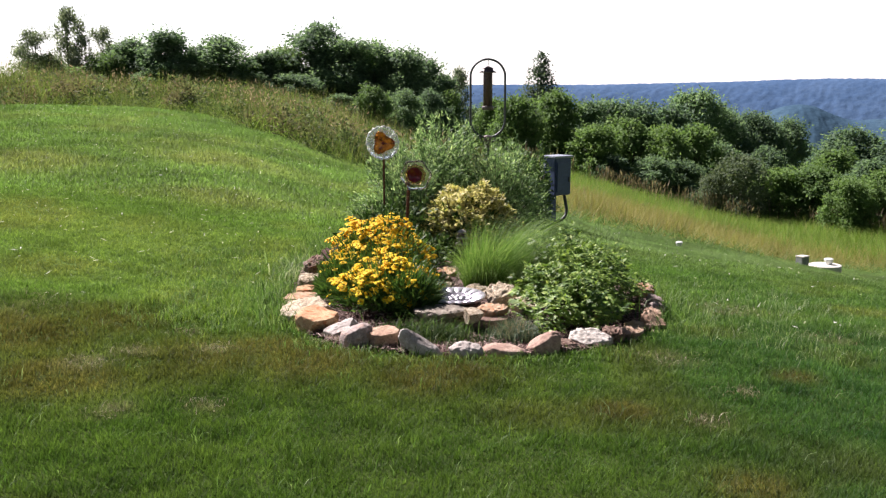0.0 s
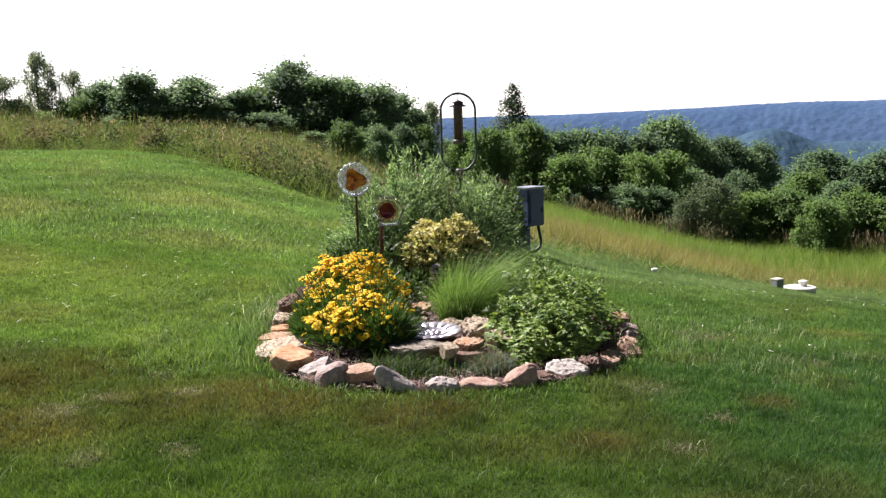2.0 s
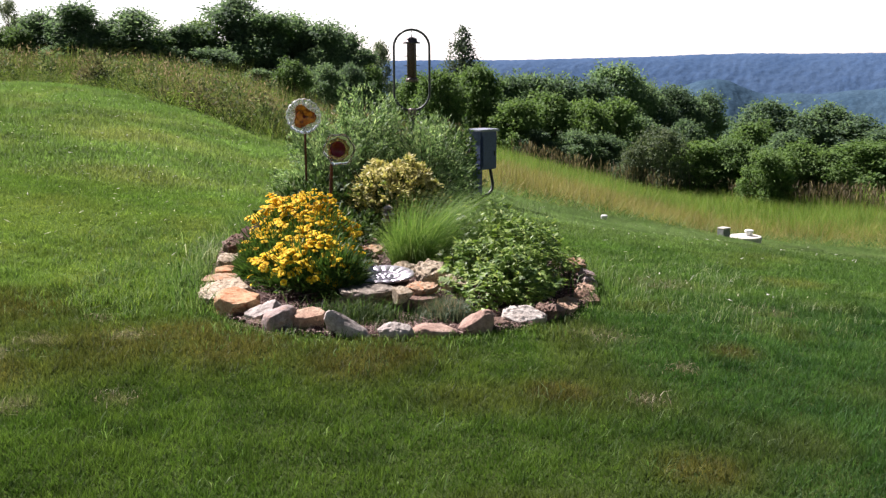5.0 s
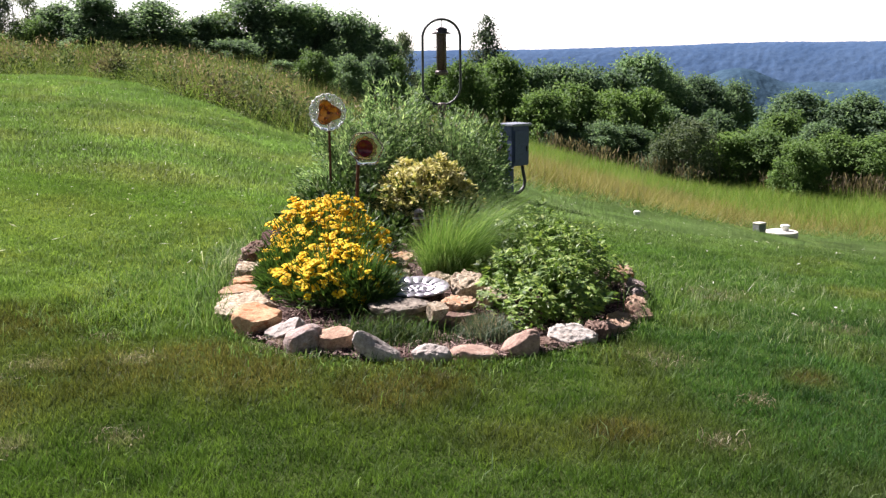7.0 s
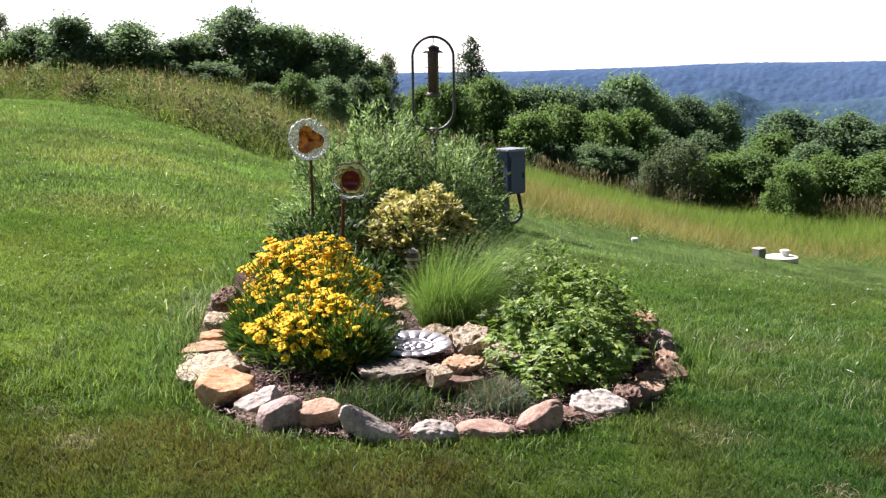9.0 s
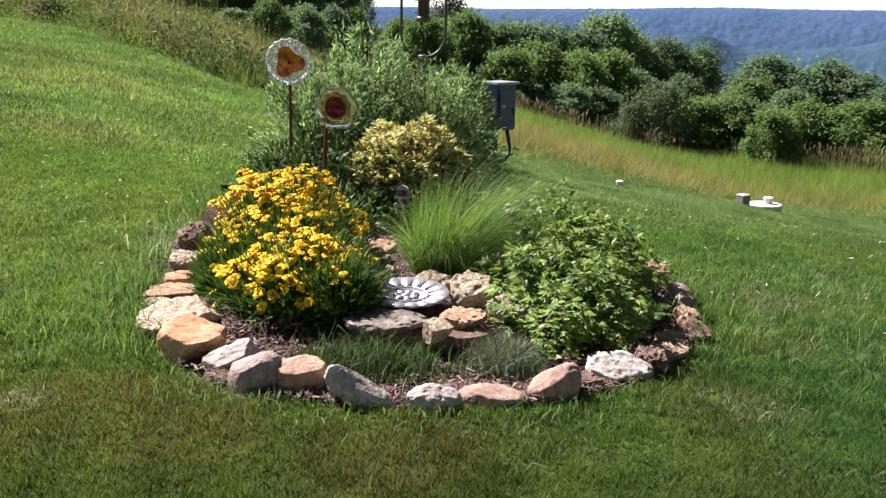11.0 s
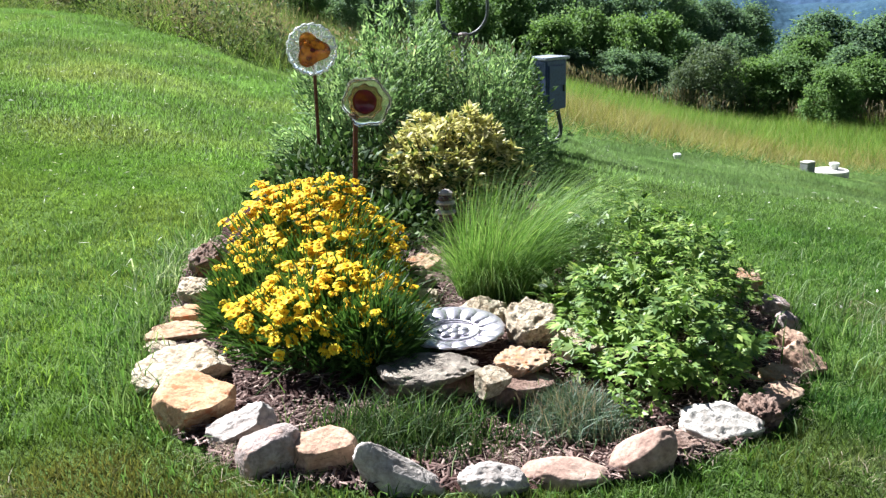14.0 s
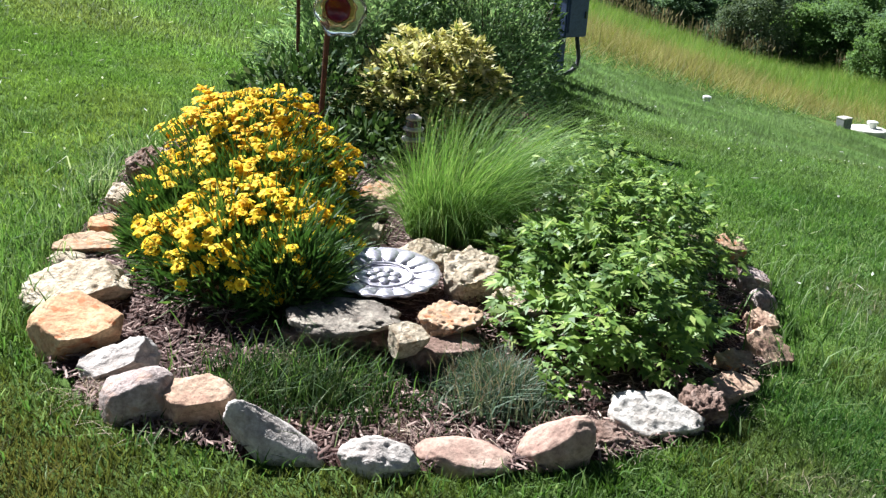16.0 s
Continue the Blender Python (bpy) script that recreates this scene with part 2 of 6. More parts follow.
STONE = {
    "tan": rough_material("tan_stone", [(0.3, (0.28, 0.17, 0.10)), (0.5, (0.42, 0.29, 0.19)), (0.7, (0.52, 0.41, 0.29))], 11, 0.6, 70, spots=(0.45, 0.20, 0.10)),
    "orange": rough_material("orange_sandstone", [(0.3, (0.36, 0.18, 0.10)), (0.5, (0.52, 0.33, 0.185)), (0.7, (0.60, 0.45, 0.29))], 9, 0.6, 80, spots=(0.42, 0.17, 0.08)),
    "cream": rough_material("cream_limestone", [(0.3, (0.36, 0.28, 0.19)), (0.5, (0.54, 0.45, 0.33)), (0.7, (0.66, 0.58, 0.46))], 13, 0.9, 55, bump_dist=0.02, spots=(0.30, 0.22, 0.14)),
    "white": rough_material("white_limestone", [(0.3, (0.42, 0.35, 0.29)), (0.5, (0.58, 0.53, 0.47)), (0.7, (0.68, 0.64, 0.58))], 11, 0.6, 60),
    "pink": rough_material("pink_sandstone", [(0.3, (0.30, 0.17, 0.125)), (0.5, (0.44, 0.30, 0.21)), (0.7, (0.56, 0.44, 0.33))], 8, 0.5, 80),
    "grey": rough_material("grey_stone", [(0.3, (0.24, 0.18, 0.165)), (0.5, (0.40, 0.325, 0.295)), (0.7, (0.55, 0.47, 0.43))], 9, 0.7, 70, spots=(0.38, 0.26, 0.21), bump_dist=0.015),
    # grey-cream slab, darkened: the flowers' dappled shade is put into its colour
    "slab": rough_material("grey_limestone", [(0.3, (0.12, 0.10, 0.085)), (0.5, (0.26, 0.225, 0.185)), (0.7, (0.48, 0.42, 0.34))], 12, 0.9, 60, bump_dist=0.02, spots=(0.26, 0.21, 0.17)),
    "rose": rough_material("rose_sandstone", [(0.3, (0.27, 0.165, 0.13)), (0.5, (0.40, 0.275, 0.215)), (0.7, (0.53, 0.40, 0.325))], 9, 0.4, 60),
    "pale": rough_material("pale_grey_stone", [(0.3, (0.30, 0.25, 0.22)), (0.5, (0.47, 0.42, 0.38)), (0.7, (0.60, 0.55, 0.50))], 9, 0.6, 60, bump_dist=0.015),
    "brown": rough_material("brown_stone", [(0.3, (0.14, 0.085, 0.065)), (0.5, (0.24, 0.16, 0.125)), (0.7, (0.40, 0.31, 0.26))], 10, 0.9, 60, bump_dist=0.02),
}
M_PEWTER = rough_material("pewter", [(0.3, (0.42, 0.39, 0.44)), (0.7, (0.72, 0.69, 0.74))], 12, 0.2, 90, 0.42, metallic=0.9, bump_dist=0.003)
M_IRON = rough_material("dark_painted_steel", [(0.3, (0.028, 0.034, 0.032)), (0.7, (0.06, 0.065, 0.06))], 20, 0.2, 150, 0.45)
M_RUST = rough_material("rusted_rod", [(0.3, (0.075, 0.033, 0.02)), (0.7, (0.15, 0.07, 0.04))], 30, 0.4, 200, 0.8)
M_BOX = rough_material("grey_enamelled_steel", [(0.3, (0.036, 0.056, 0.145)), (0.7, (0.06, 0.088, 0.20))], 4, 0.1, 60, 0.55)
M_LID = rough_material("weathered_pale_steel", [(0.3, (0.18, 0.20, 0.24)), (0.7, (0.32, 0.34, 0.39))], 9, 0.2, 60, 0.5)
M_CONDUIT = rough_material("black_conduit", [(0.3, (0.02, 0.02, 0.022)), (0.7, (0.05, 0.05, 0.05))], 20, 0.2, 100, 0.5)
M_CONCRETE = rough_material("pale_concrete", [(0.3, (0.52, 0.49, 0.43)), (0.7, (0.70, 0.67, 0.61))], 5, 0.5, 80)
M_BLOCK = rough_material("weathered_block", [(0.3, (0.20, 0.21, 0.22)), (0.7, (0.32, 0.32, 0.33))], 6, 0.5, 80)
M_PVC = rough_material("white_pvc", [(0.3, (0.70, 0.70, 0.68)), (0.7, (0.80, 0.80, 0.78))], 5, 0.1, 60, 0.4)
M_SEEDTUBE = rough_material("seed_filled_tube", [(0.3, (0.045, 0.022, 0.02)), (0.7, (0.12, 0.065, 0.06))], 60, 0.5, 220, 0.25)
M_BRONZE = rough_material("bronze_cap", [(0.3, (0.10, 0.075, 0.07)), (0.7, (0.20, 0.16, 0.15))], 20, 0.2, 100, 0.35, metallic=0.6)


def glass_material(name, colour, rough=0.08, clear=0.75, second=None):
    m, n, l, p = node_material(name)
    wav = noise_node(n, l, 45, 2, 0.5, "Object")
    b = n.new("ShaderNodeBump")
    b.inputs["Strength"].default_value, b.inputs["Distance"].default_value = 0.5, 0.004
    l.new(wav.outputs["Fac"], b.inputs["Height"]), l.new(b.outputs[0], p.inputs["Normal"])
    p.inputs["Base Color"].default_value, p.inputs["Roughness"].default_value = (*colour, 1), rough
    if second:
        flow = ramp_node(n, [(0.4, colour), (0.62, second)])
        l.new(noise_node(n, l, 22, 2, 0.5, "Object").outputs["Fac"], flow.inputs[0])
        l.new(flow.outputs[0], p.inputs["Base Color"])
    p.inputs["Transmission Weight"].default_value, p.inputs["IOR"].default_value = clear, 1.35
    return m


M_CLEAR = glass_material("clear_pressed_glass", (0.93, 0.95, 0.95), 0.12, 0.8)
M_RIB = glass_material("white_glass_rib", (0.95, 0.96, 0.96), 0.25, 0.1)
M_AMBER = glass_material("amber_glass", (0.40, 0.09, 0.015), 0.1, 0.6, (0.85, 0.38, 0.04))
M_RUBY = glass_material("ruby_glass", (0.10, 0.005, 0.014), 0.12, 0.2)
M_OLIVE = glass_material("pale_olive_glass", (0.92, 0.91, 0.80), 0.08, 0.95)
M_SMOKE = glass_material("tan_glass", (0.62, 0.46, 0.24), 0.12, 0.8)

# ground: mown lawn thatch near the house, rough meadow soil past its edge
M_GROUND, _n, _l, _p = node_material("ground_turf")
_big = noise_node(_n, _l, 0.55, 4, 0.55)
_fine = noise_node(_n, _l, 9.0, 6, 0.7)
_r1 = ramp_node(_n, [(0.3, (0.07, 0.115, 0.03)), (0.55, (0.095, 0.15, 0.04)), (0.75, (0.12, 0.175, 0.055))])
_l.new(_fine.outputs["Fac"], _r1.inputs[0])
_dry = ramp_node(_n, [(0.56, (0, 0, 0)), (0.74, (1, 1, 1))])
_l.new(_big.outputs["Fac"], _dry.inputs[0])
_sep = _n.new("ShaderNodeSeparateXYZ")
_l.new(_n.new("ShaderNodeNewGeometry").outputs["Position"], _sep.inputs[0])
# ground darkened in front as well, to match the shade put into the blades
_front_shade = _n.new("ShaderNodeMapRange")
_front_shade.inputs[1].default_value, _front_shade.inputs[2].default_value, _front_shade.inputs[4].default_value = 6.8, 4.9, 0.8
_l.new(_sep.outputs[1], _front_shade.inputs[0])
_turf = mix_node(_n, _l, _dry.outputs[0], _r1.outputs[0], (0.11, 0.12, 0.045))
_l.new(mix_node(_n, _l, _front_shade.outputs[0], _turf, (0.026, 0.036, 0.011)), _p.inputs["Base Color"])
_p.inputs["Roughness"].default_value, _p.inputs["Specular IOR Level"].default_value = 1.0, 0.0
_b = _n.new("ShaderNodeBump")
_b.inputs["Strength"].default_value, _b.inputs["Distance"].default_value = 0.8, 0.03
_l.new(_fine.outputs["Fac"], _b.inputs["Height"]), _l.new(_b.outputs[0], _p.inputs["Normal"])


def woods_material(name, dark, light, scale):
    m, n, l, p = node_material(name)
    big = noise_node(n, l, scale, 8, 0.75)
    wide = noise_node(n, l, scale * 0.08, 3, 0.5)
    r = ramp_node(n, [(0.35, dark), (0.65, light)])
    l.new(big.outputs["Fac"], r.inputs[0])
    sh = ramp_node(n, [(0.35, (0.88, 0.9, 0.92)), (0.65, (1.1, 1.06, 1.03))])
    l.new(wide.outputs["Fac"], sh.inputs[0])
    l.new(mix_node(n, l, 1.0, r.outputs[0], sh.outputs[0], "MULTIPLY"), p.inputs["Base Color"])
    p.inputs["Roughness"].default_value, p.inputs["Specular IOR Level"].default_value = 1.0, 0.0
    # treetops
    b = n.new("ShaderNodeBump")
    b.inputs["Strength"].default_value, b.inputs["Distance"].default_value = 0.5, 0.3 / scale
    l.new(noise_node(n, l, scale * 0.7, 4, 0.6).outputs["Fac"], b.inputs["Height"]), l.new(b.outputs[0], p.inputs["Normal"])
    return m


# distance haze is painted into these woods as a blue base colour
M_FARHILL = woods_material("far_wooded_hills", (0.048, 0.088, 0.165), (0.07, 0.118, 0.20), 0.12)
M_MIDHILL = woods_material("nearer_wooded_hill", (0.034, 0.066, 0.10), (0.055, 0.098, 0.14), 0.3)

# ---- mesh helpers ----
rng = np.random.default_rng(11)


def array_mesh(name, verts, faces, mat, colours=None):
    """A mesh from numpy arrays; all faces have the same number of corners. colours: one RGB for each vertex."""
    verts, faces = np.asarray(verts, np.float32).reshape(-1, 3), np.asarray(faces, np.int32)
    me = bpy.data.meshes.new(name)
    k = faces.shape[1]
    me.vertices.add(len(verts)), me.loops.add(faces.size), me.polygons.add(len(faces))
    me.vertices.foreach_set("co", verts.ravel())
    me.loops.foreach_set("vertex_index", faces.ravel())
    me.polygons.foreach_set("loop_start", np.arange(0, faces.size, k, dtype=np.int32))
    me.update(calc_edges=True)
    me.materials.append(mat)
    if colours is not None:
        layer = me.attributes.new("turf", "FLOAT_COLOR", "POINT")
        layer.data.foreach_set("color", np.concatenate([colours, np.ones((len(colours), 1))], 1).astype(np.float32).ravel())
    return me


def part(name, data, mat=None, parent=None, label="", at=None, smooth_shade=False):
    """Links a mesh or a bmesh as one object under a thing or a part."""
    if isinstance(data, bmesh.types.BMesh):
        me = bpy.data.meshes.new(name)
        bmesh.ops.recalc_face_normals(data, faces=data.faces)
        data.to_mesh(me)
        data.free()
        me.materials.append(mat)
    else:
        me = data
    if smooth_shade:
        me.polygons.foreach_set("use_smooth", [True] * len(me.polygons))
    ob = new(name, me)
    if parent:
        ob.parent = parent
    if at is not None:
        ob.matrix_local = at if isinstance(at, Matrix) else Matrix.Translation(at)
    return tagged(ob, label) if label else ob


def thing(name, label, category, at=(0, 0, 0), group="", kind="", turn=0.0):
    ob = new(name)
    ob.empty_display_size = 0.1
    ob.matrix_world = pose(*at, 0, 0, turn)
    return tagged(ob, label, category, group, kind)


def unit(v):
    return v / np.maximum(np.linalg.norm(v, axis=-1, keepdims=True), 1e-9)


def blades(P, h, w, lean, bend=0.5):
    """Grass blades: two tapering quads each, rooted at P, leaning by the xy vectors lean."""
    n = len(P)
    a = rng.uniform(0, 2 * math.pi, n)
    side = np.stack([np.cos(a), np.sin(a), np.zeros(n)], 1) * (w / 2)[:, None]
    up = np.stack([np.zeros(n), np.zeros(n), h], 1)
    l3 = np.concatenate([lean, np.zeros((n, 1))], 1)
    mid = P + up * 0.55 + l3 * (0.55 * (1 - bend))
    tip = P + up * (1 - 0.25 * np.linalg.norm(lean, axis=1) / np.maximum(h, 1e-6))[:, None].clip(0.5, 1) + l3
    V = np.stack([P - side, P + side, mid - side * 0.8, mid + side * 0.8, tip - side * 0.1, tip + side * 0.1], 1)
    i = (np.arange(n) * 6)[:, None]
    Q = np.concatenate([i + [[0, 1, 3, 2]], i + [[2, 3, 5, 4]]], 1).reshape(-1, 4)
    return V.reshape(-1, 3), Q


def spikes(P, h, w, lean):
    """Plain tapering blades for growth further off: one face each."""
    n = len(P)
    a = rng.uniform(0, 2 * math.pi, n)
    side = np.stack([np.cos(a), np.sin(a), np.zeros(n)], 1) * (w * 0.7)[:, None]
    tip = P + np.concatenate([lean, h[:, None]], 1)
    return np.stack([P - side, P + side, tip], 1).reshape(-1, 3), np.arange(n * 3, dtype=np.int32).reshape(-1, 3)


def arching(P, h, w, lean, steps=5):
    """Long grass blades that rise and arch over."""
    n = len(P)
    a = rng.uniform(0, 2 * math.pi, n)
    side = np.stack([np.cos(a), np.sin(a), np.zeros(n)], 1) * (w / 2)[:, None]
    rows_ = []
    out_ = np.linalg.norm(lean, axis=1) / np.maximum(h, 1e-6)
    for k in range(steps + 1):
        t = k / steps
        z = h * (t * (1 + 0.35 * out_) - 0.55 * out_ * t ** 3)
        c = P + np.concatenate([lean * t ** 1.45, z[:, None]], 1)
        f = (1 - t) ** 0.6 * 0.95 + 0.05
        rows_ += [c - side * f, c + side * f]
    V = np.stack(rows_, 1).reshape(-1, 3)
    i_ = (np.arange(n) * 2 * (steps + 1))[:, None]
    Q = np.concatenate([i_ + [[2 * k, 2 * k + 1, 2 * k + 3, 2 * k + 2]] for k in range(steps)], 1).reshape(-1, 4)
    return V, Q


def kites(P, way, nor, length, width, fold=0.15):
    """Leaves: a kite folded along its midrib, from P along way, facing nor."""
    n = len(P)
    way = unit(way)
    side = unit(np.cross(way, nor))
    nn = np.cross(side, way)
    L, W = np.broadcast_to(length, n)[:, None], np.broadcast_to(width, n)[:, None]
    c = P + way * L * 0.45 + nn * W * fold
    V = np.stack([P, c + side * W / 2, P + way * L, c - side * W / 2], 1)
    return V.reshape(-1, 3), np.arange(n * 4, dtype=np.int32).reshape(-1, 4)


def join(*pieces):
    V, Q, k = [], [], 0
    for v, q in pieces:
        V.append(v), Q.append(q + k)
        k += len(v)
    return np.concatenate(V), np.concatenate(Q)


def sphere_dirs(n, low=-1.0):
    z = rng.uniform(low, 1, n)
    a = rng.uniform(0, 2 * math.pi, n)
    r = np.sqrt(1 - z * z)
    return np.stack([r * np.cos(a), r * np.sin(a), z], 1)


def tube(path, radius, sides=8, bm=None, taper=1.0):
    """A round bar swept along a list of points."""
    bm = bm or bmesh.new()
    pts = [Vector(p) for p in path]
    rings = []
    ref = Vector((0.13, 0.97, 0.2))
    for i, p in enumerate(pts):
        d = (pts[min(i + 1, len(pts) - 1)] - pts[max(i - 1, 0)]).normalized()
        u = d.cross(ref).normalized()
        v = d.cross(u)
        r = radius * (1 + (taper - 1) * i / max(len(pts) - 1, 1))
        rings.append([bm.verts.new(p + (u * math.cos(t) + v * math.sin(t)) * r) for t in [2 * math.pi * k / sides for k in range(sides)]])
    for a, b in zip(rings, rings[1:]):
        for k in range(sides):
            bm.faces.new((a[k], a[(k + 1) % sides], b[(k + 1) % sides], b[k]))
    bm.faces.new(rings[0]), bm.faces.new(rings[-1][::-1])
    return bm


def lathe(profile, sides=32, bm=None):
    """A turned shape from (radius, z) pairs round the z axis."""
    bm = bm or bmesh.new()
    rings = []
    for r, z in profile:
        rings.append([bm.verts.new((r * math.cos(2 * math.pi * k / sides), r * math.sin(2 * math.pi * k / sides), z)) for k in range(sides)])
    for a, b in zip(rings, rings[1:]):
        for k in range(sides):
            bm.faces.new((a[k], a[(k + 1) % sides], b[(k + 1) % sides], b[k]))
    bm.faces.new(rings[0][::-1]), bm.faces.new(rings[-1])
    return bm


def box(sx, sy, sz, at=(0, 0, 0), bevel=0.01):
    bm = bmesh.new()
    bmesh.ops.create_cube(bm, size=1.0, matrix=Matrix.Translation(at) @ Matrix.Diagonal((sx, sy, sz, 1)))
    if bevel:
        bmesh.ops.bevel(bm, geom=bm.edges[:], offset=bevel, segments=2, affect="EDGES")
    return bm


# ---- the lie of the land ----
def ease(a, b, x):
    t = np.clip((x - a) / (b - a), 0, 1)
    return t * t * (3 - 2 * t)


def height(x, y):
    """Ground height: a lawn that climbs to a crest on one side and falls to a valley on the other."""
    x, y = np.asarray(x, float), np.asarray(y, float)
    yy = np.maximum(y, -4)
    s = 0.035 + np.clip(yy - 5.5, -6, 13.5) * 0.0165 * np.where(yy > 5.5, 1, 0.15)
    ax = np.abs(x)
    xl = -4.5 * np.tanh(ax * (0.35 + 0.65 * ease(0.5, 3, ax)) / 4.5)
    xr = 10 * np.tanh(np.maximum(x, 0) * (0.6 + 0.08 * np.minimum(x, 12)) / 10)
    side = np.where(x < 0, -s * xl, -np.minimum(s, 0.25) * xr)
    f = ease(-3, 1.5, x)
    yc = np.clip(y, 12, 22)
    drop = 0.0045 * (yc - 12) ** 2 * f + np.clip(y - 22, 0, 18) * 0.02 + np.clip(y - 40, 0, 20) * (0.03 + 0.12 * f) + np.clip(y - 60, 0, 600) * 0.2
    # a shallow hollow in the lower lawn
    hollow = ease(0.8, 3.0, x) * (0.06 * ease(10, 14, y) + 0.3 * ease(9.5, 13.5, y) * ease(20.5, 16.5, y))
    return 0.13 + side - drop - hollow


EDGE_X = [-30, -8.2, -7.0, -6.1, -4.6, -3.4, -2.2, -1.2, 0.0, 0.8, 1.6, 2.1, 2.6, 3.1, 3.7, 4.3, 4.9, 5.5, 6.0, 6.8, 7.3, 8.2, 9.0, 12.0, 30.0]
EDGE_Y = [19.2, 19.5, 20.4, 21.0, 20.1, 18.4, 17.6, 17.6, 16.4, 14.9, 15.0, 16.9, 17.9, 18.2, 18.4, 18.8, 19.1, 19.5, 19.6, 20.8, 21.6, 22.4, 22.6, 23.2, 27.0]


def lawn_edge(x):
    return np.interp(x, EDGE_X, EDGE_Y)


BED = np.array([(-1.04, 7.2), (-1.02, 6.9), (-0.95, 6.4), (-0.78, 6.0), (-0.52, 5.73), (-0.12, 5.59), (0.35, 5.59), (0.7, 5.72), (1.0, 5.9), (1.22, 6.25),
                (1.4, 6.55), (1.5, 7.0), (1.5, 7.45), (1.25, 8.0), (0.85, 8.5), (0.85, 9.6), (1.1, 10.4), (1.0, 11.2), (0.1, 11.2), (-0.8, 10.2), (-1.0, 9.2), (-1.05, 8.2)])


def in_bed(x, y, grow=0.0):
    c = np.array((0.2, 7.2))
    B = c + (BED - c) * (1 + grow)
    inside = np.zeros(np.shape(x), bool)
    for (x0, y0), (x1, y1) in zip(B, np.roll(B, -1, 0)):
        with np.errstate(divide="ignore", invalid="ignore"):
            cross = ((y0 > y) != (y1 > y)) & (x < (x1 - x0) * (y - y0) / (y1 - y0 + 1e-12) + x0)
        inside ^= cross
    return inside


def bed_z(x, y):
    """Soil in the bed: a low mound, higher behind the dish."""
    d = np.min(np.hypot(np.asarray(x)[..., None] - BED[:, 0], np.asarray(y)[..., None] - BED[:, 1]), -1)
    return height(x, y) + 0.015 + 0.06 * ease(0.1, 0.5, d) * ease(6.18, 6.4, np.asarray(y, float))


# ground sheet: rings that widen from the lawn to the horizon
radii = np.concatenate([np.arange(0, 40, 0.5), np.geomspace(40, 4800, 60)])
angles = np.linspace(0, 2 * math.pi, 181)[:-1]
R, A = np.meshgrid(radii, angles, indexing="ij")
GX, GY = R * np.sin(A) + 0.0, R * np.cos(A) + 6.0
GZ = np.maximum(height(GX, GY), -130.0)
GZ = np.where(GY < 6, np.where(R > 60, GZ - (R - 60) * 0.01, GZ), GZ)
na = len(angles)
i, j = np.meshgrid(np.arange(len(radii) - 1), np.arange(na), indexing="ij")
GQ = np.stack([i * na + j, i * na + (j + 1) % na, (i + 1) * na + (j + 1) % na, (i + 1) * na + j], -1).reshape(-1, 4)
ground = part("ground", array_mesh("ground", np.stack([GX, GY, GZ], -1), GQ, M_GROUND), smooth_shade=True)
tagged(ground, "sloping ground of mown lawn and rough meadow turf", "ground", kind="structure")


# ---- far hills ----
def ridge_mesh(name, dist, a0, a1, base, crest, depth, mat, bumps, seed, label):
    na_, nr = 680, 60
    aa = np.linspace(radians(a0), radians(a1), na_)
    rr = np.linspace(0, 1, nr)
    V = np.zeros((nr, na_, 3))
    for ia, a in enumerate(aa):
        top = crest(math.degrees(a))
        for ir, r in enumerate(rr):
            d = dist + depth * r
            z = base + (top - base) * ease(0, 1, r)
            p = Vector((math.sin(a) * d, math.cos(a) * d, seed))
            z += bumps * (0.25 * noise.noise(p * 0.004) + 0.3 * noise.noise(p * 0.03) + 0.5 * noise.noise(p * 0.11) + 0.55 * noise.noise(p * 0.27)) * (0.4 + 0.6 * math.sin(math.pi * min(r * 1.0, 1)))
            V[ir, ia] = (p.x, p.y, z)
    i_, j_ = np.meshgrid(np.arange(nr - 1), np.arange(na_ - 1), indexing="ij")
    Q = np.stack([i_ * na_ + j_, (i_ + 1) * na_ + j_, (i_ + 1) * na_ + j_ + 1, i_ * na_ + j_ + 1], -1).reshape(-1, 4)
    ob = part(name, array_mesh(name, V, Q, mat), smooth_shade=True)
    return tagged(ob, label, "hills", kind="structure")


def crest_far(a):
    return float(np.interp(a, (-40, -5, 3.5, 8, 12.5, 15.3, 18.1, 20.8, 22.6, 28, 45), (-4, -3, -1.2, -1.5, 1.6, 3.6, 7.8, 9.6, 8.6, 9, 6)))


def crest_mid(a):
    return -52 + 20 * float(ease(12.0, 16.5, a)) + 14.5 * math.exp(-((a - 18.55) / 1.6) ** 2) + 16 * math.exp(-((a - 30.5) / 4.0) ** 2) + 0.8 * math.sin(a * 2.3)


ridge_mesh("backdrop_far_hills", 1800, -40, 45, -170, crest_far, 380, M_FARHILL, 4.5, 3.0, "long wooded ridge beyond the valley, painted haze blue")
ridge_mesh("backdrop_valley_hill", 860, 8, 40, -100, crest_mid, 170, M_MIDHILL, 1.8, 9.0, "lower wooded knoll in the valley, painted haze blue")


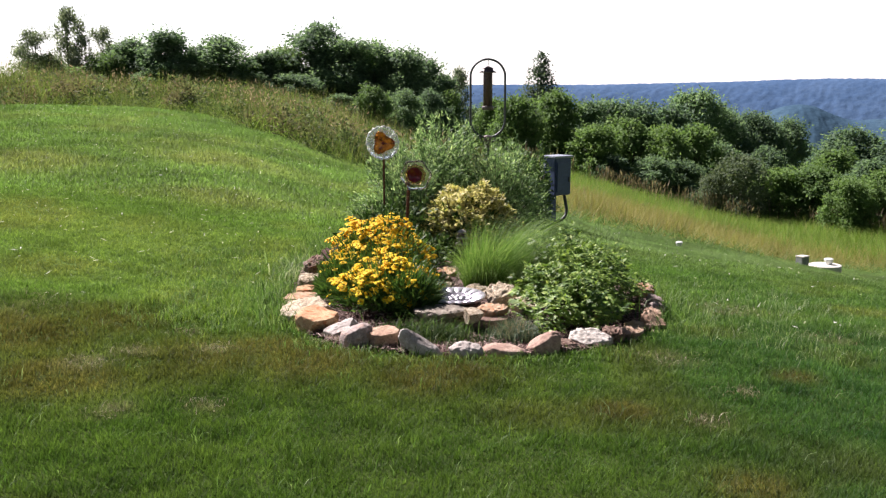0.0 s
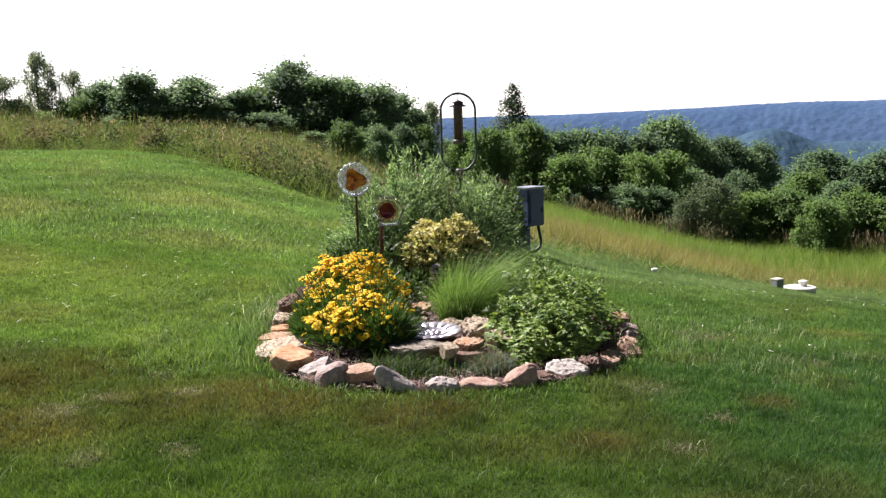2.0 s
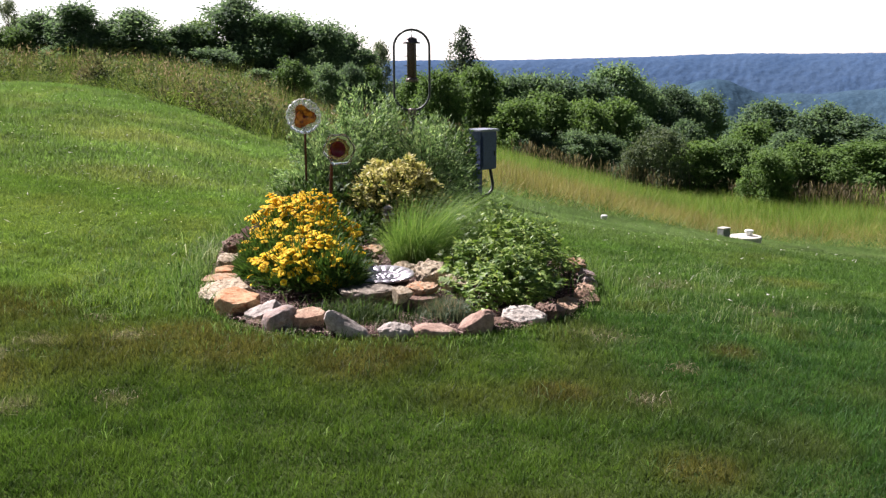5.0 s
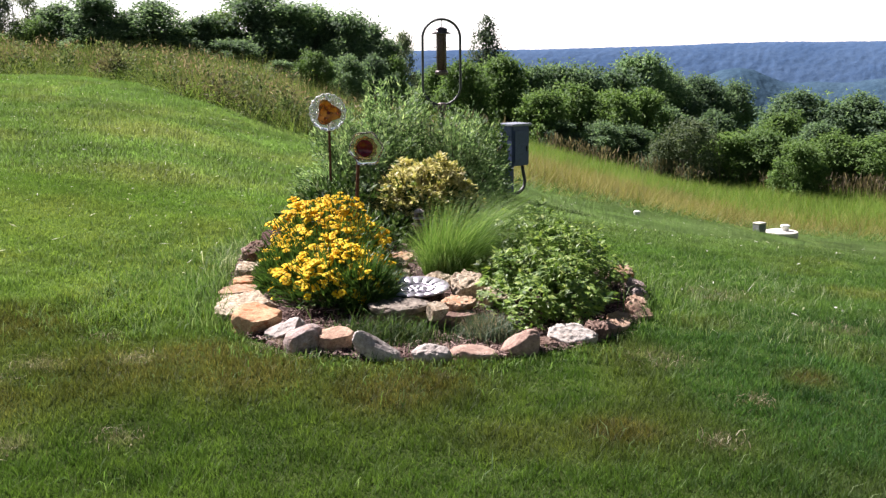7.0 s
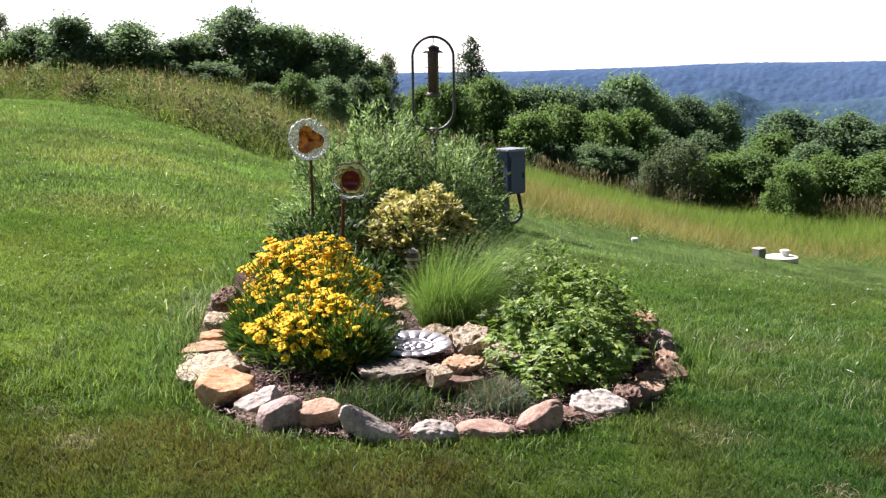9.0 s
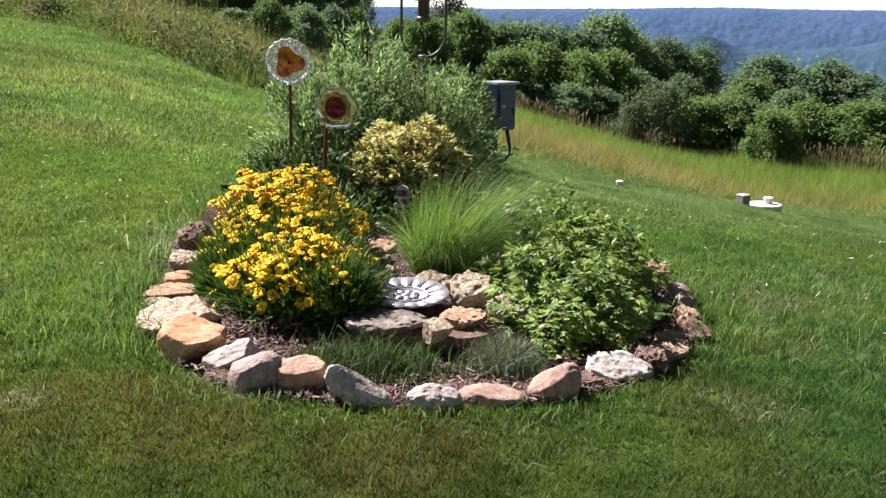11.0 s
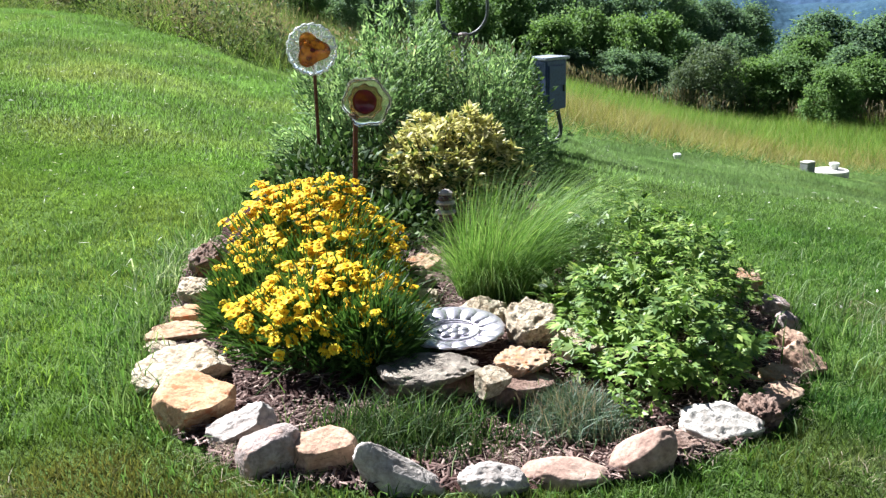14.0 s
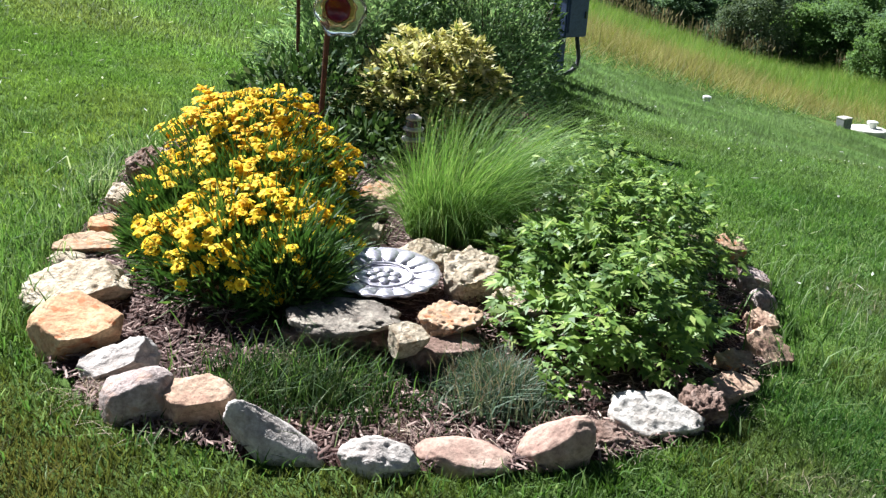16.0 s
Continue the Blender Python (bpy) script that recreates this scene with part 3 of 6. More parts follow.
# ---- trees and shrubs ----
def make_tree(name, label, category, h, r, clumps, leaves, leaf, mat, seed, base=0.25, taper=0.0, spread=0.42, stems=1):
    """A tapered trunk with limbs, and a crown of uneven clumps of small leaves, open and dark underneath."""
    g = np.random.default_rng(seed)
    top = thing(name, label, category)
    bm = bmesh.new()
    C = []
    for k in range(clumps):
        u = (k + g.uniform(0, 1)) / clumps
        z = h * (base + (1 - base) * u)
        prof = math.sqrt(max(0.06, 1 - (2 * u - 0.8) ** 2 * 0.72)) if taper == 0 else (1 - u) ** taper + 0.06
        a = k * 2.4 + g.uniform(-0.9, 0.9)
        rad = r * prof * g.uniform(0.05, 1.0) ** 0.6 * (1.25 if g.uniform() < 0.15 else 1.0)
        C.append((rad * math.cos(a), rad * math.sin(a), min(z * (1.14 if g.uniform() < 0.14 else 1.0), h)))
    for s in range(stems):
        off = Vector((g.uniform(-0.3, 0.3), g.uniform(-0.3, 0.3), 0)) * r * (stems > 1)
        pts = [off + Vector((0.05 * r * math.sin(2 * q + s), 0.05 * r * math.cos(3 * q), h * 0.8 * q)) for q in np.linspace(0, 1, 6)]
        pts[0].z = -0.15
        tube(pts, 0.012 * h + 0.008, 6, bm, 0.2)
    for c in C[:: max(1, clumps // 12)]:
        z0 = max(0.1 * h, c[2] * 0.55)
        tube([(0, 0, z0), (c[0] * 0.5, c[1] * 0.5, (z0 + c[2]) / 2), c], 0.008 * h + 0.004, 5, bm, 0.3)
    part("trunk", bm, M_BARK, top)
    C = np.array(C)
    size = g.uniform(0.4, 1.5, clumps) * r * spread
    if taper:
        size = size * (0.3 + 0.9 * (1 - C[:, 2] / h))
    which = g.choice(clumps, leaves, p=size ** 2 / (size ** 2).sum())
    z = g.uniform(-0.9, 1, leaves)
    a = g.uniform(0, 2 * math.pi, leaves)
    q = np.sqrt(1 - z * z)
    D = np.stack([q * np.cos(a), q * np.sin(a), z], 1)
    lumpy = 1 + 0.42 * np.sin(D[:, 0] * 5 + which) * np.sin(D[:, 1] * 6 + 2 * which) + 0.28 * np.sin(D[:, 2] * 7 + which)
    P = C[which] + D * (size[which] * lumpy * g.uniform(0.1, 1.0, leaves) ** 0.4)[:, None] * [1, 1, 0.85] + g.normal(0, 0.06 * r, D.shape)
    way = unit(D * [1, 1, 0.4] + g.normal(0, 0.6, D.shape) - [0, 0, 0.25])
    nor = D * 0.8 + g.normal(0, 0.5, D.shape) + [0, 0, 0.4]
    side = unit(np.cross(way, nor))
    L, W = (leaf * g.uniform(0.6, 1.35, leaves))[:, None], (leaf * 0.34 * g.uniform(0.7, 1.25, leaves))[:, None]
    V = np.stack([P - way * L * 0.3 - side * W, P - way * L * 0.3 + side * W, P + way * L * 0.7], 1).reshape(-1, 3)
    V[:, 2] = np.maximum(V[:, 2] * h / np.percentile(V[:, 2], 99.7), 0.02)
    V[:, :2] *= r / np.percentile(np.linalg.norm(V[:, :2], axis=1), 95)
    part("crown", array_mesh("crown", V, np.arange(leaves * 3, dtype=np.int32).reshape(-1, 3), mat), None, top)
    return top


KINDS = {
    "airy": (lambda s: make_tree("young_tree", "slender young tree with thin open grey-green foliage", "tree", 2.6, 0.95, 60, 7500, 0.085, M_AIRY, s, 0.04, spread=0.24), 2.6, 0.95),
    "dome": (lambda s: make_tree("broadleaf_tree", "dense dark green broadleaf tree with a rounded crown", "tree", 3.0, 1.1, 80, 12500, 0.115, M_TREE, s, 0.02, spread=0.28), 3.0, 1.1),
    "tall": (lambda s: make_tree("oak_tree", "tall dark green tree with an uneven crown", "tree", 3.2, 1.2, 90, 12500, 0.115, M_TREE, s, 0.02, spread=0.25), 3.2, 1.2),
    "cedar": (lambda s: make_tree("cedar_tree", "dark conical evergreen cedar standing above the shrubs", "tree", 4.0, 1.15, 150, 20000, 0.09, M_CEDAR, s, 0.02, taper=0.95, spread=0.3), 4.0, 1.15),
    "bush": (lambda s: make_tree("wild_shrub", "leafy mid-green wild shrub at the meadow edge", "shrub", 2.4, 1.15, 80, 12000, 0.12, M_TREE_LIGHT, s, 0.02, stems=4, spread=0.27), 2.4, 1.15),
    "big": (lambda s: make_tree("broadleaf_tree", "large dark green broadleaf tree on the slope", "tree", 5.5, 1.9, 110, 20000, 0.145, M_TREE, s, 0.05, spread=0.24), 5.5, 1.9),
    "sage": (lambda s: make_tree("grey_shrub", "grey-green shrub beside the tall meadow grass", "shrub", 1.6, 0.9, 60, 9000, 0.075, M_SAGE, s, 0.02, stems=4, spread=0.28), 1.6, 0.9),
}
SHARED = {k: [f(100 + 7 * q + len(k)) for q in range(3 if k in ("dome", "bush") else 2)] for k, (f, _, _) in KINDS.items()}
# kind, x, y, height, crown radius
WOODS = [
    ("airy", -12.0, 31.0, 2.1, 0.68),
    ("airy", -11.3, 32.0, 2.8, 0.55),
    ("airy", -10.7, 31.5, 2.0, 0.36),
    ("airy", -11.5, 31.0, 1.4, 0.54),
    ("airy", -10.4, 32.5, 2.3, 0.52),
    ("dome", -9.4, 32.0, 1.9, 0.65),
    ("bush", -9.8, 31.0, 1.4, 0.46),
    ("dome", -8.1, 31.0, 2.1, 0.73),
    ("dome", -6.6, 31.5, 2.0, 0.87),
    ("dome", -7.6, 32.5, 1.6, 0.40),
    ("dome", -5.4, 32.0, 1.7, 0.53),
    ("bush", -4.9, 33.0, 1.9, 0.65),
    ("tall", -3.9, 33.0, 2.7, 0.83),
    ("tall", -2.9, 32.5, 2.4, 0.81),
    ("dome", -2.1, 33.5, 2.6, 0.65),
    ("tall", -1.2, 33.0, 2.8, 0.57),
    ("dome", -0.6, 34.0, 2.7, 0.59),
    ("airy", 0.5, 36.0, 2.75, 0.5),
    ("dome", -0.1, 35.0, 2.4, 0.42),
    ("bush", -1.9, 28.5, 1.3, 0.43),
    ("dome", -1.1, 29.0, 1.5, 0.50),
    ("dome", -2.9, 29.5, 0.7, 0.42),
    ("dome", -4.2, 31.0, 1.1, 0.58),
    ("dome", -5.7, 31.0, 1.0, 0.51),
    ("dome", -8.4, 30.5, 1.0, 0.48),
    ("bush", -10.4, 31.0, 1.0, 0.71),
    ("dome", -0.4, 30.0, 1.7, 0.42),
    ("bush", 0.1, 33.0, 1.8, 0.43),
    ("cedar", 4.3, 46.0, 5.3, 1.55),
    ("bush", 2.7, 38.0, 2.4, 0.87),
    ("bush", 4.3, 40.0, 3.0, 0.91),
    ("dome", 5.9, 44.0, 3.6, 0.77),
    ("tall", 7.4, 46.0, 4.2, 0.40),
    ("tall", 8.7, 47.0, 4.6, 0.78),
    ("dome", 10.3, 49.0, 4.9, 0.81),
    ("big", 12.4, 52.0, 6.1, 1.50),
    ("big", 14.4, 54.0, 5.5, 1.03),
    ("big", 15.6, 52.0, 5.1, 1.47),
    ("big", 17.3, 53.0, 4.9, 1.33),
    ("bush", 5.5, 38.0, 2.1, 0.91),
    ("bush", 7.0, 39.5, 2.7, 0.91),
    ("bush", 8.2, 39.0, 2.7, 0.82),
    ("bush", 9.6, 40.0, 2.9, 0.93),
    ("dome", 11.2, 42.0, 2.6, 0.85),
    ("dome", 4.8, 41.0, 2.0, 0.80),
    ("bush", 1.9, 40.0, 2.1, 0.65),
    ("dome", 1.3, 42.0, 1.9, 0.55),
    ("sage", 9.7, 34.0, 2.1, 0.92),
    ("sage", 8.8, 34.0, 1.4, 0.61),
    ("bush", 11.1, 34.5, 1.8, 0.79),
    ("dome", 13.0, 42.0, 2.5, 0.86),
    ("bush", 12.2, 34.0, 1.9, 0.86),
    ("bush", 14.9, 40.0, 2.3, 0.88),
    ("dome", 16.8, 43.0, 3.4, 1.40),
    ("bush", 12.5, 32.0, 1.7, 0.63),
    ("bush", 14.1, 33.5, 1.9, 0.79),
    ("dome", 18.0, 42.0, 2.8, 1.14),
    ("dome", 19.4, 43.0, 3.3, 1.17),
    ("bush", 14.8, 33.0, 1.7, 0.78),
    ("dome", 20.1, 42.0, 2.7, 1.51),
    ("bush", 17.7, 36.0, 1.8, 1.30),
    ("dome", 13.0, 37.0, 1.6, 0.77),
    ("dome", 7.4, 37.0, 1.5, 0.69),
    ("dome", 6.0, 37.0, 1.2, 0.69),
    ("dome", 8.7, 37.5, 1.6, 0.75),
    ("dome", 21.0, 40.0, 2.1, 1.71),
    ("dome", 15.5, 38.0, 2.0, 0.89),
]
g = np.random.default_rng(5)
# a low thicket that closes the gaps between the trunks
for q in range(11):
    WOODS.append(("dome", 3.4 + q * 1.7 + g.uniform(-0.5, 0.5), 44.5 + g.uniform(-1.5, 1.5), g.uniform(1.5, 2.2), g.uniform(0.9, 1.2)))
for q in range(12):
    WOODS.append(("dome" if q % 3 else "bush", -12.5 + q * 1.05 + g.uniform(-0.4, 0.4), 32.6 + g.uniform(-0.8, 0.8), g.uniform(1.15, 1.45) + 0.6 * (q > 7), g.uniform(0.6, 0.8)))
used = set()
for k, (kind, x, y, h, r) in enumerate(WOODS):
    src = SHARED[kind][k % len(SHARED[kind])]
    _, h0, r0 = KINDS[kind]
    r = r if kind in ("airy", "cedar") else max((1.5 if x < -2.5 else 1.22) * r, 0.36 * h)
    m = Matrix.Translation((x, y, float(height(x, y)) - 0.03)) @ pose(0, 0, 0, 0, 0, (k * 137) % 360) @ Matrix.Diagonal((r / r0, r / r0, 1.02 * h / h0, 1))
    if src.name in used:
        s = src.scale
        ob = copy_thing(src, m @ Matrix.Diagonal((1 / s.x, 1 / s.y, 1 / s.z, 1)))
    else:
        src.matrix_world = m
        used.add(src.name)
        ob = src
    tagged(ob, group="trees and shrubs along the lawn edge")
for spare in [o for row in SHARED.values() for o in row if o.name not in used]:
    for o in (*spare.children, spare):
        bpy.data.objects.remove(o)

# ---- rough growth round the lawn ----
def scatter(x0, x1, y0, y1, n):
    return rng.uniform(x0, x1, n), rng.uniform(y0, y1, n)


def stand(x, y, dz=0.0):
    return np.stack([x, y, height(x, y) + dz], 1)


def stuff(name, V, Q, mat, label, category, colours=None):
    return tagged(part(name, array_mesh(name, V, Q, mat, colours)), label, category, kind="stuff")


def waves(x, y, s, seed):
    """Smooth patchiness between 0 and 1."""
    return 0.5 + 0.25 * (np.sin(x * s + seed) * np.cos(y * s * 0.8 + 2 * seed) + np.sin((x * 0.6 + y) * s * 1.7 + 3 * seed))


# tall weeds along the crest, brownish and green by turns
x, y = scatter(-14, 1.2, 15, 30, 120000)
d = y - lawn_edge(x)
keep = (d > rng.normal(0, 0.12, len(x))) & (d < 9) & (rng.uniform(0, 1, len(x)) < np.where(d < 3, 1, 0.4))
x, y, d = x[keep], y[keep], d[keep]
lumps = waves(x, y, 2.6, 2) * waves(x, y, 1.1, 7)
hgt = (1 + 0.35 * ease(-8.0, -9.5, x)) * (0.16 + 0.34 * ease(0, 1.8, d) + 0.55 * lumps) * rng.uniform(0.45, 1.15, len(x)) * (1 - 0.45 * ease(-4.0, -5.0, x) * ease(-7.8, -7.0, x) * ease(2.0, 1.0, d))
fresh = 0.3 + 0.7 * ease(0.9, 0.2, d + 0.5 * waves(x, y, 1.9, 3)) + 0.6 * ease(-3.6, -5.0, x) * ease(-7.8, -7.2, x) * ease(2.6, 1.2, d) + 0.3 * (waves(x, y, 0.8, 8) > 0.55)
fresh = rng.uniform(0, 1, len(x)) < fresh
for label, mat, pick in (("tall olive and brown weeds and grasses along the lawn crest", M_WEED, ~fresh), ("fresh green weeds and grasses along the lawn crest", M_WEED_GREEN, fresh)):
    m = int(pick.sum())
    V, Q = spikes(stand(x[pick], y[pick]), hgt[pick], rng.uniform(0.004, 0.011, m), rng.normal(0, 0.16, (m, 2)))
    stuff("roadside_weeds", V, Q, mat, label, "weeds")
sel = rng.uniform(0, 1, len(x)) < 0.2 * (waves(x, y, 0.55, 5) > 0.42) * (d > 0.6) * ~fresh
P = stand(x[sel], y[sel]) + np.stack([0 * x[sel], 0 * x[sel], hgt[sel] * 0.85], 1)
way = rng.normal(0, 0.6, P.shape) + [0, 0, 1]
V, Q = kites(P, way, sphere_dirs(len(P)), rng.uniform(0.05, 0.13, len(P)), 0.024)
stuff("weed_seed_heads", V, Q, M_SEED, "pinkish brown seed heads over the weeds", "weeds")
sel = np.repeat(np.nonzero((waves(x, y, 1.7, 6) > 0.38) & (rng.uniform(0, 1, len(x)) < 0.12))[0], 4)
n = len(sel)
P = stand(x[sel], y[sel]) + np.stack([rng.normal(0, 0.1, n), rng.normal(0, 0.1, n), hgt[sel] * rng.uniform(0.1, 0.92, n)], 1)
V, Q = kites(P, sphere_dirs(n), sphere_dirs(n, 0.0), rng.uniform(0.04, 0.10, n), rng.uniform(0.012, 0.03, n))
stuff("weed_leaves", V, Q, M_WEED_GREEN, "broad leaves among the crest weeds", "weeds")

# low leafy clumps that break up the weeds
bits = []
for q in range(230):
    cx = rng.uniform(-15, 1.0)
    cy = float(lawn_edge(cx)) + rng.uniform(0.15, 3.5) ** 1.0
    m, rad, top = 110, rng.uniform(0.15, 0.45), rng.uniform(0.25, 0.75)
    D = sphere_dirs(m, 0.0) * rng.uniform(0.3, 1.0, (m, 1)) ** 0.5
    P = np.stack([cx + D[:, 0] * rad, cy + D[:, 1] * rad, height(cx + D[:, 0] * rad, cy + D[:, 1] * rad) + D[:, 2] * top], 1)
    bits.append(kites(P, D + rng.normal(0, 0.7, D.shape), sphere_dirs(m, 0.0), rng.uniform(0.06, 0.12, m), rng.uniform(0.02, 0.045, m)))
V, Q = join(*bits)
stuff("weed_clumps", V, Q, M_CLUMP, "leafy green and grey weed clumps along the crest", "weeds")

# golden meadow beyond the lower lawn edge
x, y = scatter(1.0, 24, 13.5, 38, 210000)
d = y - lawn_edge(x)
keep = (d > rng.normal(0, 0.15, len(x))) & (y < 37) & (np.hypot(x - 7.6, y - 21.0) > 1.2)
x, y, d = x[keep], y[keep], d[keep]
hgt = (0.12 + 0.2 * ease(0, 2.0, d) + 0.12 * waves(x, y, 0.8, 1)) * rng.uniform(0.4, 1.2, len(x))
# edge blades take a darker green: the shaded side of the meadow, painted
rim = rng.uniform(0, 1, len(x)) < ease(1.5, 0.4, d + 0.6 * waves(x, y, 1.3, 9)) * 0.85
green = ease(24.5, 28.0, y + 1.5 * waves(x, y, 0.5, 2)) * 0.85 + 0.12 * waves(x, y, 0.7, 3)
green = (rng.uniform(0, 1, len(x)) < green) & ~rim
for name, label, mat, pick in (("meadow_grass", "golden unmown meadow grass", M_MEADOW, ~green & ~rim), ("meadow_grass", "fresh green unmown meadow grass", M_MEADOW_GREEN, green),
                               ("meadow_grass", "grass along the foot of the meadow, shade put into its darker green", M_TALLGRASS, rim)):
    m = int(pick.sum())
    V, Q = spikes(stand(x[pick], y[pick]), hgt[pick], rng.uniform(0.004, 0.010, m), rng.normal(0, 0.2, (m, 2)))
    stuff(name, V, Q, mat, label, "meadow")
# brown plumes in front of the shrubs
x, y = scatter(2.5, 17, 29, 36, 9000)
keep = (np.abs(y - 34.8 + 0.42 * np.maximum(x - 6, 0)) < 0.8) & (waves(x, y, 1.5, 4) > 0.52)
x, y = x[keep], y[keep]
hgt = rng.uniform(0.35, 0.85, len(x))
P = stand(x, y)
V1, Q1 = blades(P, hgt, np.full(len(x), 0.02), rng.normal(0, 0.1, (len(x), 2)))
V2, Q2 = kites(P + np.stack([0 * x, 0 * x, hgt * 0.75], 1), rng.normal(0, 0.25, P.shape) + [0, 0, 1], sphere_dirs(len(P)), rng.uniform(0.12, 0.3, len(x)), 0.045)
V, Q = join((V1, Q1), (V2, Q2))
stuff("brown_reeds", V, Q, M_REED, "brown plumed grasses in front of the shrubs", "grass")

# ---- flower bed ----
gx, gy = np.meshgrid(np.linspace(-1.2, 1.6, 90), np.linspace(5.5, 11.4, 150), indexing="ij")
inside = in_bed(gx, gy, 0.0)
gz = np.where(inside, bed_z(gx, gy) + 0.012 * np.sin(gx * 23) * np.cos(gy * 19), height(gx, gy) - 0.04)
ii, jj = np.meshgrid(np.arange(89), np.arange(149), indexing="ij")
Q = np.stack([ii * 150 + jj, (ii + 1) * 150 + jj, (ii + 1) * 150 + jj + 1, ii * 150 + jj + 1], -1)
ok = inside[:-1, :-1] | inside[1:, :-1] | inside[:-1, 1:] | inside[1:, 1:]
soil = part("mulch_bed", array_mesh("mulch_bed", np.stack([gx, gy, gz], -1), Q[ok], M_MULCH), smooth_shade=True)
tagged(soil, "reddish brown mulched soil of the flower bed", "soil", kind="structure")

# wood chips
n = 34000
x, y = scatter(-1.1, 1.5, 5.6, 8.4, n)
keep = in_bed(x, y, 0.01)
x, y = x[keep], y[keep]
n = len(x)
c = np.stack([x, y, bed_z(x, y) + rng.uniform(0.0, 0.02, n)], 1)
w = unit(np.stack([rng.normal(0, 1, n), rng.normal(0, 1, n), rng.normal(0, 0.3, n)], 1))
s = unit(np.cross(w, [0, 0, 1.0]))
u = np.cross(s, w)
L, W = rng.uniform(0.006, 0.032, n)[:, None], rng.uniform(0.0012, 0.0042, n)[:, None]
V = np.stack([c - w * L - s * W, c - w * L + s * W, c - w * L * 0.7 + u * W * 0.7, c + w * L - s * W, c + w * L + s * W, c + w * L * 0.7 + u * W * 0.7], 1).reshape(-1, 3)
b = (np.arange(n) * 6)[:, None]
Q = np.concatenate([b + [[1, 2, 5, 4]], b + [[2, 0, 3, 5]]], 1).reshape(-1, 4)
stuff("mulch_chips", V, Q, M_CHIP, "shredded reddish bark mulch and dry needles", "mulch")


def make_stone(name, label, x, y, z, w, d, h, turn, mat, seed, pit=0.0, cuts=7, slope=(0.0, -0.1), peak=0.0, taper=0.15, group="stones edging the flower bed"):
    """A quarried stone: a ball cut by planes, its top sloping by slope, roughened, its base sunk in the soil."""
    g = np.random.default_rng(seed)
    bm = bmesh.new()
    bmesh.ops.create_icosphere(bm, subdivisions=5, radius=1.0)
    V = np.array([v.co for v in bm.verts])
    rounded = cuts < 6
    blocky = 0.15 if rounded else 0.5
    V = (1 - blocky) * V + blocky * V / np.abs(V).max(1, keepdims=True)
    # camera-side face, undercut and turned from the sun to stay shaded, whatever the turn
    face = radians(-62 + 8 * g.normal() - turn)
    a = face + radians(75) + np.linspace(0, radians(210), cuts) + g.normal(0, 0.12, cuts)
    sides = np.stack([np.cos(a), np.sin(a), g.uniform(-0.45, 0.1, cuts)], 1)
    chips = np.stack([np.cos(a * 1.7), np.sin(a * 1.7), g.uniform(0.5, 1.1, cuts)], 1)[:3]
    planes = unit(np.concatenate([sides, chips, [[math.cos(face), math.sin(face), -0.5]], [[slope[0], slope[1], 1], [0, 0, -1]]]))
    reach = np.concatenate([g.uniform(0.72, 1.0, cuts), g.uniform(0.86, 1.02, len(chips)), [0.72 if rounded else 0.55], [0.78 if rounded else 0.6, 0.8]])
    for cn, cd in zip(planes, reach):
        over = np.maximum(V @ cn - cd, 0)
        V = V - over[:, None] * cn * (0.75 if rounded else 0.95)
    off = Vector(g.uniform(-50, 50, 3))
    out = np.zeros(len(V))
    for k, v in enumerate(V):
        p = Vector(v) + off
        q = 0.10 * noise.noise(p * 1.4) + 0.055 * noise.noise(p * 3.7) + 0.04 * abs(noise.noise(p * 8.0)) + 0.016 * noise.noise(p * 17.0)
        if pit:
            q -= 2.2 * pit * max(0.0, noise.noise(p * 4.2) - 0.05) + 1.7 * pit * max(0.0, noise.noise(p * 8.5) - 0.02) - 0.4 * pit * abs(noise.noise(p * 5.5))
        out[k] = q
    V = V * (1 + out * (0.6 if pit < 0.05 else 1.0))[:, None]
    lo, hi = V.min(0), V.max(0)
    V = (V - (lo + hi) / 2) / (hi - lo)
    V[:, 2] += peak * V[:, 0] * (V[:, 2] + 0.5)
    V[:, 2] = (V[:, 2] - V[:, 2].min()) / (V[:, 2].max() - V[:, 2].min())
    V[:, 1] = -0.5 + (V[:, 1] + 0.5) * (1 - taper * V[:, 2])
    V = V * [w, d, h * 1.25] - [0, 0, h * 0.25]
    for v, co in zip(bm.verts, V):
        v.co = co
    ob = part(name, bm, mat, None, smooth_shade=True)
    ob.matrix_world = pose(x, y, z, 0, 0, turn)
    return tagged(ob, label, "stone", group)


